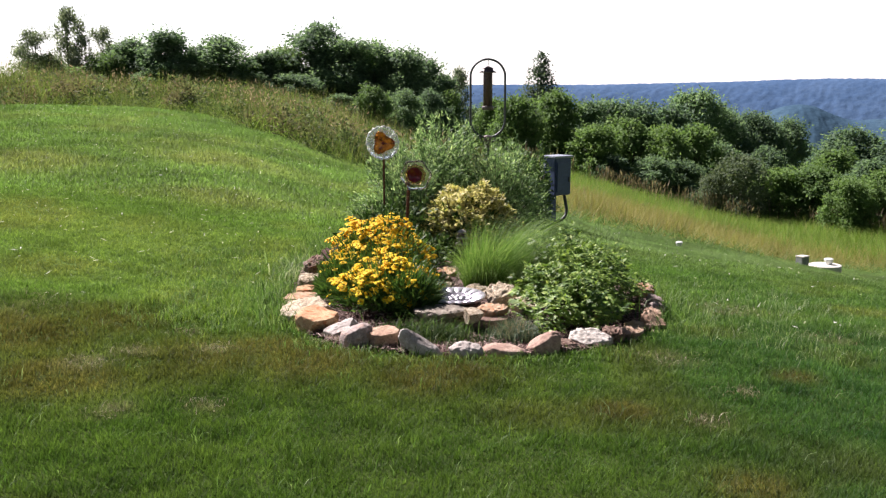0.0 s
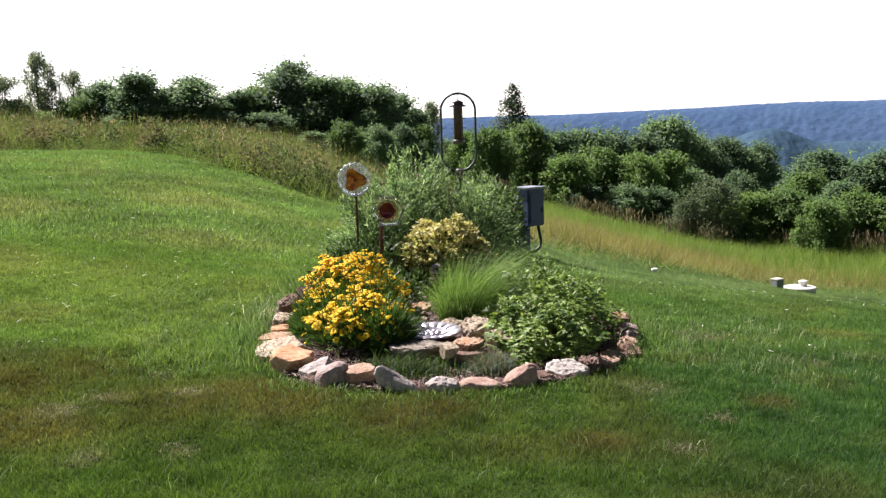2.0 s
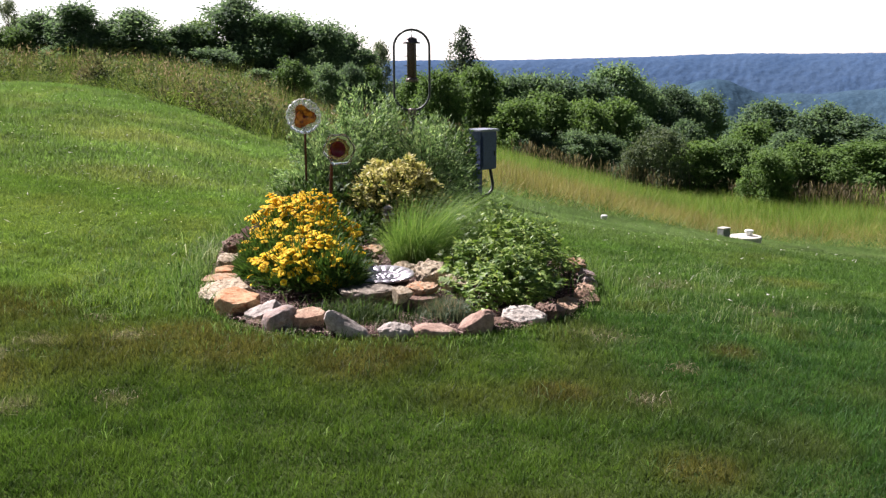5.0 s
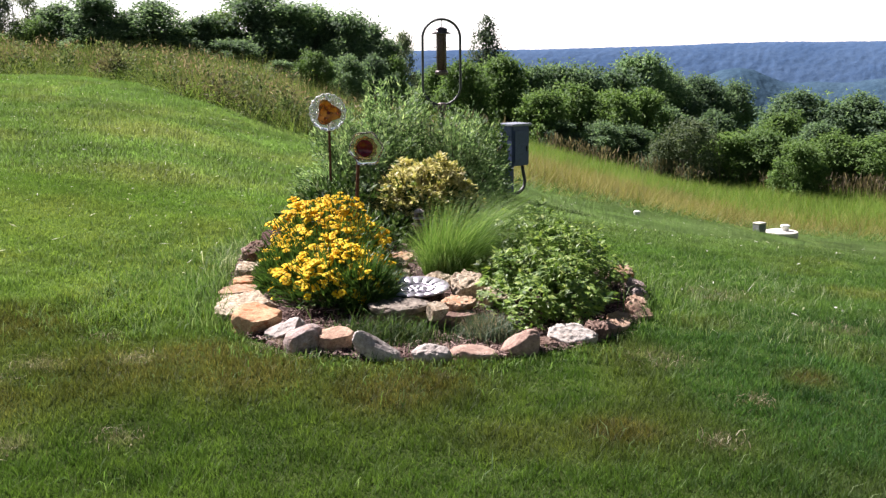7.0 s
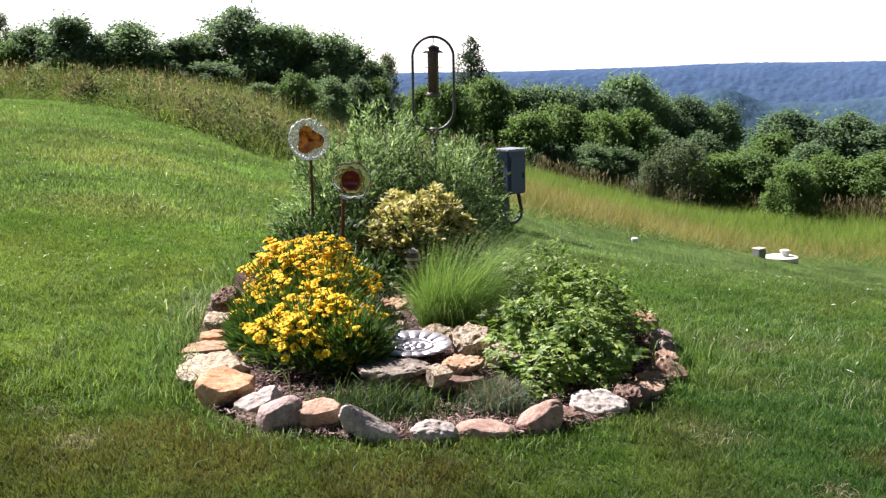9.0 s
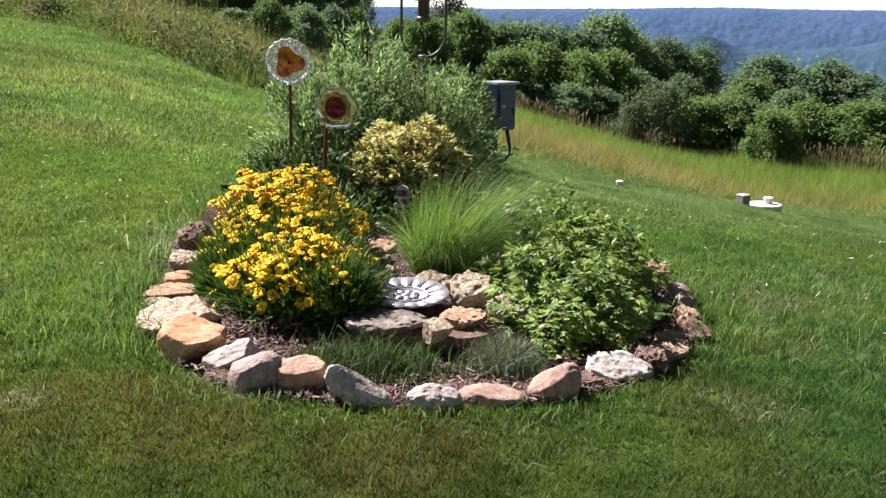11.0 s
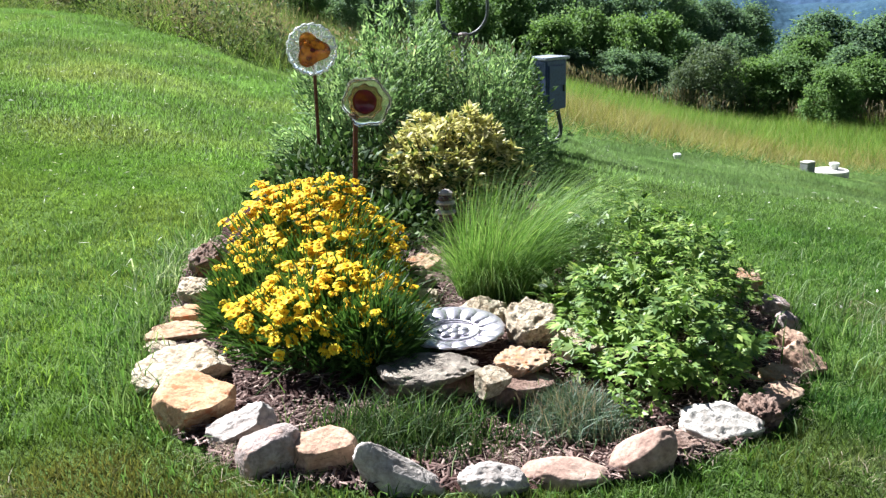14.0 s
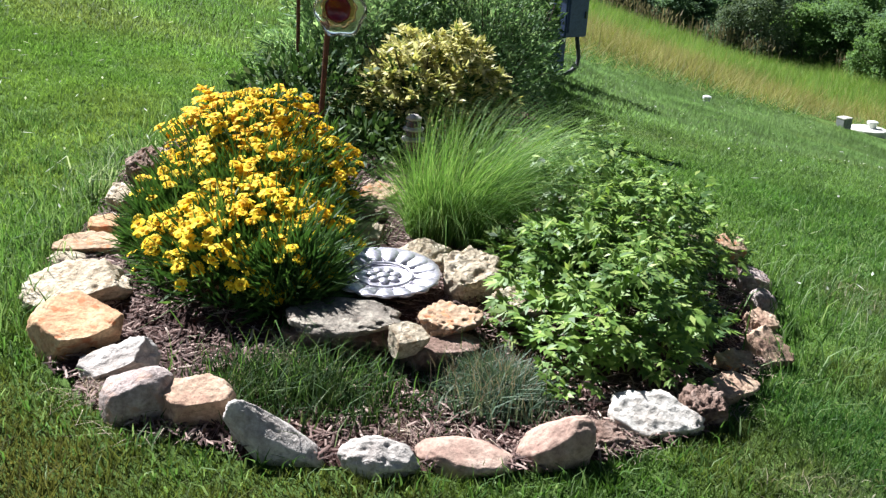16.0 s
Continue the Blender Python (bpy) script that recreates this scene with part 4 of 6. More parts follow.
# label, x, y, width, depth, height, turn, stone, pits, cuts, side-to-side peak, slope of the top, narrowing
RING = [
    ("small reddish block of stone in the edging", -0.935, 7.05, 0.15, 0.12, 0.105, 10, "orange", 0.03, 7, 0.0, (0, -0.15), 0.1),
    ("flat tan slab with layered edges", -0.94, 6.89, 0.27, 0.17, 0.085, 8, "tan", 0.06, 6, 0.0, (-0.05, -0.2), 0.1),
    ("small cream rock between two larger stones", -1.0, 6.77, 0.15, 0.11, 0.055, 0, "cream", 0.1, 6, 0.0, (0, -0.2), 0.1),
    ("large pitted cream limestone block in the edging", -0.87, 6.48, 0.34, 0.33, 0.145, 16, "cream", 0.07, 6, 0.2, (-0.25, -0.3), 0.1),
    ("large orange sandstone block with a flat top", -0.75, 6.14, 0.25, 0.28, 0.155, -14, "orange", 0.03, 6, -0.1, (0.05, -0.22), 0.1),
    ("pale angular stone beside the orange block", -0.60, 6.00, 0.22, 0.17, 0.125, 26, "pale", 0.05, 7, 0.35, (-0.3, -0.25), 0.25),
    ("rounded grey stone with a pale crown", -0.495, 5.80, 0.19, 0.18, 0.15, 8, "grey", 0.03, 5, 0.2, (-0.35, -0.15), 0.3),
    ("squarish pink and tan stone", -0.325, 5.775, 0.185, 0.16, 0.135, -4, "pink", 0.04, 7, 0.05, (0.0, -0.22), 0.15),
    ("grey wedge-shaped stone sloping to one side", -0.11, 5.66, 0.26, 0.16, 0.155, -14, "pale", 0.03, 5, -1.0, (0.0, -0.3), 0.6),
    ("low pale stone with a brown foot", 0.14, 5.62, 0.20, 0.16, 0.095, -6, "pale", 0.05, 5, -0.15, (0.15, -0.4), 0.3),
    ("flat smooth pink stone low in the grass", 0.35, 5.665, 0.26, 0.17, 0.075, -4, "rose", 0.02, 5, -0.25, (0.1, -0.4), 0.2),
    ("rounded brown boulder in the edging", 0.57, 5.725, 0.20, 0.17, 0.14, 12, "rose", 0.03, 5, 0.4, (-0.45, -0.25), 0.4),
    ("rough dark red stone low in the soil", 0.70, 5.81, 0.16, 0.13, 0.07, 0, "brown", 0.14, 6, 0.0, (0, -0.2), 0.12),
    ("bright white limestone block with a flat top", 0.87, 5.91, 0.26, 0.19, 0.115, -16, "white", 0.05, 6, -0.2, (0.2, -0.75), 0.1),
    ("dark pitted stone under the leafy plant", 1.005, 5.97, 0.15, 0.14, 0.12, 20, "brown", 0.22, 6, 0.0, (0, -0.2), 0.12),
    ("flat pinkish stone in the edging", 1.14, 6.17, 0.17, 0.15, 0.08, 30, "pink", 0.06, 7, 0.0, (0.1, -0.35), 0.12),
    ("flat tan stone partly under leaves", 1.20, 6.37, 0.15, 0.13, 0.07, 20, "tan", 0.07, 7, 0.0, (0.1, -0.3), 0.12),
    ("reddish slab leaning outward", 1.345, 6.45, 0.16, 0.14, 0.13, -35, "pink", 0.06, 6, -0.6, (0.3, -0.3), 0.12),
    ("small pale pink stone", 1.385, 6.69, 0.12, 0.12, 0.10, 10, "pink", 0.07, 6, 0.0, (0.1, -0.3), 0.12),
    ("small round grey stone", 1.45, 6.91, 0.11, 0.12, 0.10, 40, "grey", 0.05, 5, 0.0, (0.1, -0.3), 0.12),
    ("grey angular stone against the lawn", 1.48, 7.10, 0.14, 0.14, 0.12, 60, "grey", 0.07, 6, 0.0, (0.1, -0.3), 0.12),
    ("tan angular stone half hidden by leaves", 1.47, 7.48, 0.17, 0.15, 0.13, 15, "tan", 0.07, 6, 0.0, (0.1, -0.3), 0.12),
    ("dark upright rock behind the yellow flowers", -0.95, 7.62, 0.17, 0.15, 0.22, 20, "brown", 0.12, 6, 0.2, (0, -0.2), 0.12),
    ("pale rock against the yellow flowers", -0.95, 7.36, 0.18, 0.16, 0.13, -20, "cream", 0.14, 6, 0.0, (0, -0.3), 0.12),
    ("grey rock at the back of the bed edge", -1.0, 7.95, 0.2, 0.16, 0.12, 35, "grey", 0.1, 6, 0.0, (0, -0.2), 0.12),
]
for k, (label, x, y, w, d, h, turn, mat, pit, cuts, peak, slope, taper) in enumerate(RING):
    make_stone("edging_stone", label, x, y, float(height(x, y)) - 0.01, w, d, h, turn, STONE[mat], 40 + k, pit, cuts, slope, peak, taper)
PILE = [
    ("grey and cream shelving slab in front of the dish, flower shade in its colour", 0.0, 6.28, 0.19, 0.36, 0.34, 0.075, -6, "slab", 0.13, 8, (-0.05, -0.12)),
    ("small cream stone below the dish", 0.19, 6.11, 0.215, 0.115, 0.12, 0.078, 14, "cream", 0.04, 8, (0.1, -0.4)),
    ("broad pitted limestone below the dish", 0.315, 6.30, 0.20, 0.20, 0.22, 0.075, -10, "tan", 0.15, 6, (0.1, -0.2)),
    ("large pitted limestone beside the dish", 0.385, 6.62, 0.18, 0.22, 0.24, 0.17, 24, "cream", 0.12, 6, (-0.25, -0.35)),
    ("pitted limestone behind the dish", 0.22, 6.83, 0.18, 0.26, 0.17, 0.12, 5, "cream", 0.1, 6, (0, -0.45)),
    ("small pale rock at the dish rim", -0.10, 6.70, 0.19, 0.17, 0.15, 0.09, 30, "cream", 0.15, 6, (0, -0.4)),
    ("brown rock by the ornamental grass", -0.03, 7.36, 0.15, 0.22, 0.18, 0.14, -15, "brown", 0.15, 6, (0, -0.3)),
    ("pale small stone by the ornamental grass", 0.06, 7.2, 0.14, 0.12, 0.09, 0.06, 0, "cream", 0.1, 6, (0, -0.3)),
    ("pitted rock at the edge of the leafy plant", 0.53, 6.46, 0.16, 0.19, 0.17, 0.13, 40, "cream", 0.09, 6, (0.1, -0.4)),
    ("cream pitted rock beside the yellow flowers", -0.02, 7.08, 0.15, 0.19, 0.16, 0.13, 30, "cream", 0.1, 6, (0, -0.4)),
    ("tan rock behind the ornamental grass", 0.02, 7.62, 0.14, 0.2, 0.16, 0.13, -30, "tan", 0.12, 6, (0, -0.3)),
    ("dark block under the dish rocks", 0.275, 6.22, 0.10, 0.27, 0.24, 0.118, 3, "brown", 0.04, 9, (0, 0)),
    ("dark block under the front slab", -0.02, 6.31, 0.10, 0.36, 0.24, 0.10, -5, "brown", 0.04, 9, (0, 0)),
]
for k, (label, x, y, z, w, d, h, turn, mat, pit, cuts, slope) in enumerate(PILE):
    make_stone("rockery_stone", label, x, y, z, w, d, h, turn, STONE[mat], 80 + k, pit, cuts, slope, group="rocks piled round the dish")

# ---- scalloped metal dish ----
dish = thing("metal_dish", "scalloped polished pewter dish resting on the rocks", "dish", (0.085, 6.60, 0.275))
dish.matrix_world = pose(0.095, 6.565, 0.264, 4.5, 0, 0) @ Matrix.Diagonal((1.1, 1.1, 1.1, 1))
part("bowl", lathe([(0.03, -0.02), (0.11, -0.018), (0.15, 0.0), (0.168, 0.012), (0.166, 0.016), (0.145, 0.008), (0.115, 0.004), (0.105, -0.004), (0.03, -0.006)], 64), M_PEWTER, dish, smooth_shade=True)
for k in range(17):
    a = 2 * math.pi * k / 17
    bm = bmesh.new()
    bmesh.ops.create_uvsphere(bm, u_segments=14, v_segments=10, radius=1.0)
    for v in bm.verts:
        v.co = Vector((v.co.x * 0.042, v.co.y * (0.0275 + 0.009 * v.co.x), max(v.co.z, -0.3) * 0.010))
    part("scallop", bm, M_PEWTER, dish, at=pose(0.132 * math.cos(a), 0.132 * math.sin(a), 0.004, 0, -9, math.degrees(a)), smooth_shade=True)
part("inner_ring", tube([(0.084 * math.cos(t), 0.084 * math.sin(t), 0.002) for t in [2 * math.pi * k / 40 for k in range(41)]], 0.004, 8), M_PEWTER, dish, smooth_shade=True)
for q, (count, rad, size) in enumerate(((1, 0.0, 0.018), (7, 0.036, 0.0155))):
    for k in range(count):
        a = 2 * math.pi * k / count + 0.3
        bm = bmesh.new()
        bmesh.ops.create_uvsphere(bm, u_segments=12, v_segments=8, radius=1.0, matrix=Matrix.Diagonal((size * 1.15, size, size * 0.5, 1)))
        part("knob", bm, M_PEWTER, dish, at=pose(rad * math.cos(a), rad * math.sin(a), -0.002, 0, 0, math.degrees(a)), smooth_shade=True)


# ---- plants in the bed ----
def dome_points(n, cx, cy, rx, ry, top, low=0.0, fill=0.35, lump=0.12, seed=1.0):
    """Points in the outer part of a lumpy dome over the bed soil."""
    D = sphere_dirs(n, low)
    k = 1 + lump * (np.sin(D[:, 0] * 6 + seed) * np.sin(D[:, 1] * 7 + 2 * seed) + 0.6 * np.sin(D[:, 2] * 11 + D[:, 0] * 9 + seed))
    f = (fill + (1 - fill) * rng.uniform(0, 1, n) ** 0.45) * k
    base = float(bed_z(np.array(cx), np.array(cy)))
    P = np.stack([cx + D[:, 0] * rx * f, cy + D[:, 1] * ry * f, base + np.maximum(D[:, 2], 0.02) * (top - base) * f], 1)
    return P, D


# yellow daisies: two mounds of one clump
daisies = thing("coreopsis_clump", "mound of bright yellow daisy-like flowers over narrow green leaves", "flowers", (-0.45, 7.0, float(bed_z(np.array(-0.45), np.array(7.0)))))
origin = np.array(daisies.matrix_world.translation)
LOBES = [(-0.45, 7.34, 0.40, 0.39, 0.675, 840), (-0.35, 6.68, 0.36, 0.38, 0.49, 660), (-0.62, 7.0, 0.23, 0.34, 0.47, 180), (-0.40, 7.02, 0.34, 0.30, 0.56, 300), (-0.20, 6.46, 0.16, 0.17, 0.42, 150)]
bits = []
for cx, cy, rx, ry, top, _n in LOBES:
    P, D = dome_points(2600, cx, cy, rx * 0.95, ry * 0.95, top * 0.95, 0.0, 0.3, 0.08)
    bits.append(kites(P - origin, D * [0.7, 0.7, 0.4] + rng.normal(0, 0.35, P.shape) + [0, 0, 0.6], sphere_dirs(len(P)), rng.uniform(0.05, 0.11, len(P)), rng.uniform(0.006, 0.012, len(P))))
    D = sphere_dirs(1500, 0.0) * [1, 1, 0.38]
    P = np.stack([cx + D[:, 0] * rx * rng.uniform(0.7, 1.02, 1500), cy + D[:, 1] * ry * rng.uniform(0.7, 1.02, 1500), 0 * D[:, 0]], 1)
    P[:, 2] = bed_z(P[:, 0], P[:, 1]) + D[:, 2] * top
    bits.append(kites(P - origin, D + rng.normal(0, 0.35, P.shape) + [0, 0, 0.35], sphere_dirs(len(P)), rng.uniform(0.05, 0.11, len(P)), rng.uniform(0.006, 0.013, len(P))))
    root = np.stack([rng.normal(cx, rx * 0.35, 500), rng.normal(cy, ry * 0.35, 500)], 1)
    base = bed_z(root[:, 0], root[:, 1])
    hh = np.full(500, top * 0.9) - base
    bits.append(blades(np.concatenate([root, base[:, None]], 1) - origin, hh * rng.uniform(0.4, 0.95, 500), np.full(500, 0.004), (root - [cx, cy]) * 0.6))
V, Q = join(*bits)
part("foliage", array_mesh("foliage", V, Q, M_CORELEAF), None, daisies, "narrow dark green leaves and stems")


def flower_mesh(seed):
    g = np.random.default_rng(seed)
    bm = bmesh.new()
    for k in range(8):
        a = 2 * math.pi * k / 8 + g.normal(0, 0.08)
        L = 0.0225 * g.uniform(0.85, 1.12)
        dip = g.uniform(-0.006, 0.003)
        d, s = Vector((math.cos(a), math.sin(a), 0)), Vector((-math.sin(a), math.cos(a), 0))
        up = Vector((0, 0, 1))
        v = [bm.verts.new(p) for p in (d * 0.004 - s * 0.002, d * 0.004 + s * 0.002, d * L * 0.6 + s * 0.0075 + up * 0.003, d * L + s * 0.005 + up * dip, d * L * 0.93 + up * (dip + 0.001),
                                       d * L - s * 0.005 + up * dip, d * L * 0.6 - s * 0.0075 + up * 0.003)]
        bm.faces.new((v[0], v[1], v[2], v[6])), bm.faces.new((v[6], v[2], v[3], v[4])), bm.faces.new((v[6], v[4], v[5]))
    me = bpy.data.meshes.new("petals")
    bm.to_mesh(me)
    bm.free()
    bm = bmesh.new()
    bmesh.ops.create_icosphere(bm, subdivisions=1, radius=0.0065, matrix=Matrix.Translation((0, 0, 0.002)) @ Matrix.Diagonal((1, 1, 0.6, 1)))
    tmp = bpy.data.meshes.new("eye")
    bm.to_mesh(tmp)
    bm.free()
    bm = bmesh.new()
    bm.from_mesh(me)
    k0 = len(bm.faces)
    bm.from_mesh(tmp)
    bm.faces.ensure_lookup_table()
    for f_ in bm.faces[k0:]:
        f_.material_index = 1
    bm.to_mesh(me)
    bm.free()
    me.materials.append(M_PETAL), me.materials.append(M_EYE)
    return me


FLOWERS = [flower_mesh(s) for s in range(5)]
rest = []
for cx, cy, rx, ry, top, count in LOBES:
    P, D = dome_points(count, cx, cy, rx * 1.02, ry * 1.02, top * 1.02, 0.0, 0.78, 0.12, cx * 9)
    ok = rng.uniform(0, 1, count) < 0.045 + 2.3 * np.maximum(D[:, 2] - 0.2, 0)
    P, D = P[ok], D[ok]
    count = len(P)
    tilt = D * 0.5 + rng.normal(0, 0.28, D.shape) + [-0.12, -0.25, 0.75]
    near = np.argsort(P[:, 1])
    for rank, k in enumerate(near):
        q = Vector(tilt[k]).to_track_quat("Z", "Y").to_matrix().to_4x4()
        s = rng.uniform(0.85, 1.25)
        m = Matrix.Translation(P[k] - origin) @ q @ Matrix.Diagonal((s, s, s, 1))
        src = FLOWERS[(int(k) * 3 + int(cx * 10)) % 5]
        if rank < count * 0.14:
            part("flower", src, None, daisies, at=m)
        else:
            rest.append((src, m))
bm = bmesh.new()
for src, m in rest:
    tmp = src.copy()
    tmp.transform(m)
    bm.from_mesh(tmp)
    bpy.data.meshes.remove(tmp)
me = bpy.data.meshes.new("flower_mass")
bm.to_mesh(me)
bm.free()
me.materials.append(M_PETAL), me.materials.append(M_EYE)
tagged(part("flower_mass", me, None, daisies), kind="stuff")

# leafy green perennial with lobed leaves
def palmate(P, way, nor, size, lobes=5):
    """Leaves of several lobes that fan out from one stalk."""
    way, nor = unit(way), unit(nor)
    side = unit(np.cross(way, nor))
    out_ = []
    for k in range(lobes):
        t = (k - (lobes - 1) / 2) * 0.62
        L = size * (1.0 - 0.13 * abs(k - (lobes - 1) / 2))
        out_.append(kites(P, way * math.cos(t) + side * math.sin(t), nor + rng.normal(0, 0.12, nor.shape), L, L * 0.36, 0.16))
    V = np.stack([v.reshape(-1, 4, 3) for v, _ in out_], 1).reshape(-1, 3)
    return V, np.arange(len(V), dtype=np.int32).reshape(-1, 4)


leafy = thing("leafy_perennial", "broad mound of bright green deeply lobed leaves", "plant", (0.88, 6.9, float(bed_z(np.array(0.88), np.array(6.9)))))
origin = np.array(leafy.matrix_world.translation)
bits = []
for cx, cy, rx, ry, top, n in ((0.80, 6.58, 0.38, 0.54, 0.48, 1800), (0.95, 7.16, 0.43, 0.52, 0.57, 1650), (0.82, 7.75, 0.38, 0.45, 0.50, 600)):
    P, D = dome_points(n, cx, cy, rx, ry, top, 0.0, 0.55, 0.2, cx * 5)
    bits.append(palmate(P - origin, D * [1, 1, 0.1] + rng.normal(0, 0.4, P.shape) - [0, 0, 0.15], D * 0.45 + rng.normal(0, 0.25, P.shape) + [0, -0.1, 0.9], rng.uniform(0.03, 0.06, len(P))))
V, Q = join(*bits)
part("leaves", array_mesh("leaves", V, Q, M_GERANIUM), None, leafy, "lobed bright green leaves")
root = np.stack([rng.normal(0.9, 0.18, 260), rng.normal(7.05, 0.3, 260)], 1)
base = bed_z(root[:, 0], root[:, 1])
V, Q = blades(np.concatenate([root, base[:, None]], 1) - origin, rng.uniform(0.15, 0.34, 260), np.full(260, 0.005), rng.normal(0, 0.12, (260, 2)))
tagged(part("stem_tuft", array_mesh("stem_tuft", V, Q, M_CORELEAF), None, leafy), kind="stuff")

# ornamental grass
orn = thing("ornamental_grass", "fountain-like clump of fine bright green grass", "grass", (0.325, 7.2, float(bed_z(np.array(0.28), np.array(7.2)))))
origin = np.array(orn.matrix_world.translation)
n = 2600
a, r_ = rng.uniform(0, 2 * math.pi, n), 0.17 * np.sqrt(rng.uniform(0, 1, n))
P = np.stack([r_ * np.cos(a), r_ * np.sin(a), np.zeros(n)], 1)
a = a + rng.normal(0, 0.6, n)
hh = rng.uniform(0.22, 0.58, n)
lean = np.stack([np.cos(a), np.sin(a)], 1) * (rng.uniform(0.1, 1.0, n) ** 0.7 * 0.5)[:, None] + [0.17, -0.04]
hh = hh * (1 - 0.34 * ease(0.12, -0.25, lean[:, 0]) + 0.12 * ease(0.15, 0.5, lean[:, 0]))
V, Q = arching(P, hh, rng.uniform(0.002, 0.0038, n), lean)
part("blade_tuft", array_mesh("blade_tuft", V, Q, M_FOUNTAIN), None, orn)

# variegated golden shrub
gold = thing("golden_shrub", "low shrub with yellow-edged variegated leaves", "shrub", (0.17, 8.75, float(bed_z(np.array(0.17), np.array(8.75)))))
origin = np.array(gold.matrix_world.translation)
P, D = dome_points(720, 0.215, 8.70, 0.44, 0.42, 0.76, 0.02, 0.74, 0.10)
P, D = np.repeat(P, 10, 0), np.repeat(D, 10, 0)
P = P + rng.normal(0, 0.008, P.shape)
way = D * [0.5, 0.5, 0.35] + rng.normal(0, 0.7, P.shape) * [1, 1, 0.45]
nor = D * 0.4 + rng.normal(0, 0.3, P.shape) + [0, 0, 0.9]
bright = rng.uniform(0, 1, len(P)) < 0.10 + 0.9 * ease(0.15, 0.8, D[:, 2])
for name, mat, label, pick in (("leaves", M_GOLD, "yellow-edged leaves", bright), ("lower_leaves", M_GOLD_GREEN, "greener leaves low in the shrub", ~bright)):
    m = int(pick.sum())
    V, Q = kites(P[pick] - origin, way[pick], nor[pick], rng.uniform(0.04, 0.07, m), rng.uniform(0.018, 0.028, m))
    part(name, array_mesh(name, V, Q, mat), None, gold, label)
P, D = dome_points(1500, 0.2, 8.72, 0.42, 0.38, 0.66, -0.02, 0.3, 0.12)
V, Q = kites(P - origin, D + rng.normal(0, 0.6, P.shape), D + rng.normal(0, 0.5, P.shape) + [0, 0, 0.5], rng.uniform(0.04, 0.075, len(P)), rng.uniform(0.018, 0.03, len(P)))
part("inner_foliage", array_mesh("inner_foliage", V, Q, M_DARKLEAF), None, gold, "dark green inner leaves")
for k in range(14):
    a = k * 2.4
    part("branch", tube([(0.05 * math.cos(a), 0.05 * math.sin(a), -0.03), (0.18 * math.cos(a), 0.16 * math.sin(a), 0.3), (0.3 * math.cos(a), 0.27 * math.sin(a), 0.5)], 0.007, 5, None, 0.4), M_BARK, gold)

# dark shrub under the glass flowers
dark = thing("dark_shrub", "dark green shrub with a few pale leaves under the glass flowers", "shrub", (-0.42, 8.7, float(bed_z(np.array(-0.42), np.array(8.7)))))
origin = np.array(dark.matrix_world.translation)
P, D = dome_points(1700, -0.42, 8.75, 0.42, 0.45, 0.62, 0.0, 0.4, 0.15)
P2, D2 = dome_points(700, -0.06, 8.25, 0.2, 0.28, 0.40, 0.0, 0.4, 0.2)
P, D = np.concatenate([P, P2]), np.concatenate([D, D2])
V, Q = kites(P - origin, D + rng.normal(0, 0.6, P.shape), D + rng.normal(0, 0.6, P.shape) + [0, 0, 0.4], rng.uniform(0.04, 0.075, len(P)), rng.uniform(0.02, 0.034, len(P)))
part("leaves", array_mesh("leaves", V, Q, M_DARKLEAF), None, dark)
for k in range(10):
    a = k * 2.4
    part("branch", tube([(0.04 * math.cos(a), 0.04 * math.sin(a), -0.03), (0.2 * math.cos(a), 0.2 * math.sin(a), 0.3)], 0.006, 5, None, 0.4), M_BARK, dark)

# large soft green bush round the feeder pole
willow = thing("willow_bush", "large light green bush of narrow leaves behind the bed", "bush", (0.1, 10.1, float(bed_z(np.array(0.1), np.array(10.1)))))
origin = np.array(willow.matrix_world.translation)
bits = []
for cx, cy, rx, ry, top, n in ((-0.30, 9.75, 0.53, 0.5, 1.0, 6000), (-0.02, 10.2, 0.55, 0.6, 1.19, 8500), (0.55, 10.0, 0.46, 0.5, 0.96, 5200), (0.66, 10.75, 0.36, 0.45, 1.02, 3600), (-0.57, 9.5, 0.2, 0.3, 0.56, 1100), (-0.05, 11.0, 0.5, 0.4, 1.22, 3400)):
    base = float(bed_z(np.array(cx), np.array(cy)))
    for k in range(34):
        D0 = sphere_dirs(1, 0.1)[0]
        tipp = Vector((cx + D0[0] * rx * 1.02, cy + D0[1] * ry * 1.02, base + D0[2] * (top - base) * 1.06)) - Vector(origin)
        foot = Vector((cx + D0[0] * 0.08, cy + D0[1] * 0.08, base - 0.03)) - Vector(origin)
        part("branch", tube([foot, foot.lerp(tipp, 0.5) + Vector((0, 0, 0.08)), tipp], 0.006, 4, None, 0.3), M_BARK, willow)
        m = n // 44
        t = rng.uniform(0.4, 1.08, m)
        Pk = np.array(foot)[None] * (1 - t)[:, None] + np.array(tipp)[None] * t[:, None] + rng.normal(0, 0.024, (m, 3))
        bits.append(kites(Pk, D0[None] + rng.normal(0, 0.6, Pk.shape), sphere_dirs(m, 0.0), rng.uniform(0.035, 0.075, m), rng.uniform(0.010, 0.018, m)))
    P, D = dome_points(n * 36 // 60, cx, cy, rx * 0.97, ry * 0.97, top * 0.96, -0.02, 0.4, 0.24, cx * 4)
    bits.append(kites(P - origin, D + rng.normal(0, 0.6, P.shape), D + rng.normal(0, 0.6, P.shape), rng.uniform(0.03, 0.065, len(P)), rng.uniform(0.010, 0.018, len(P))))
V, Q = join(*bits)
part("leaves", array_mesh("leaves", V, Q, M_BUSH), None, willow)

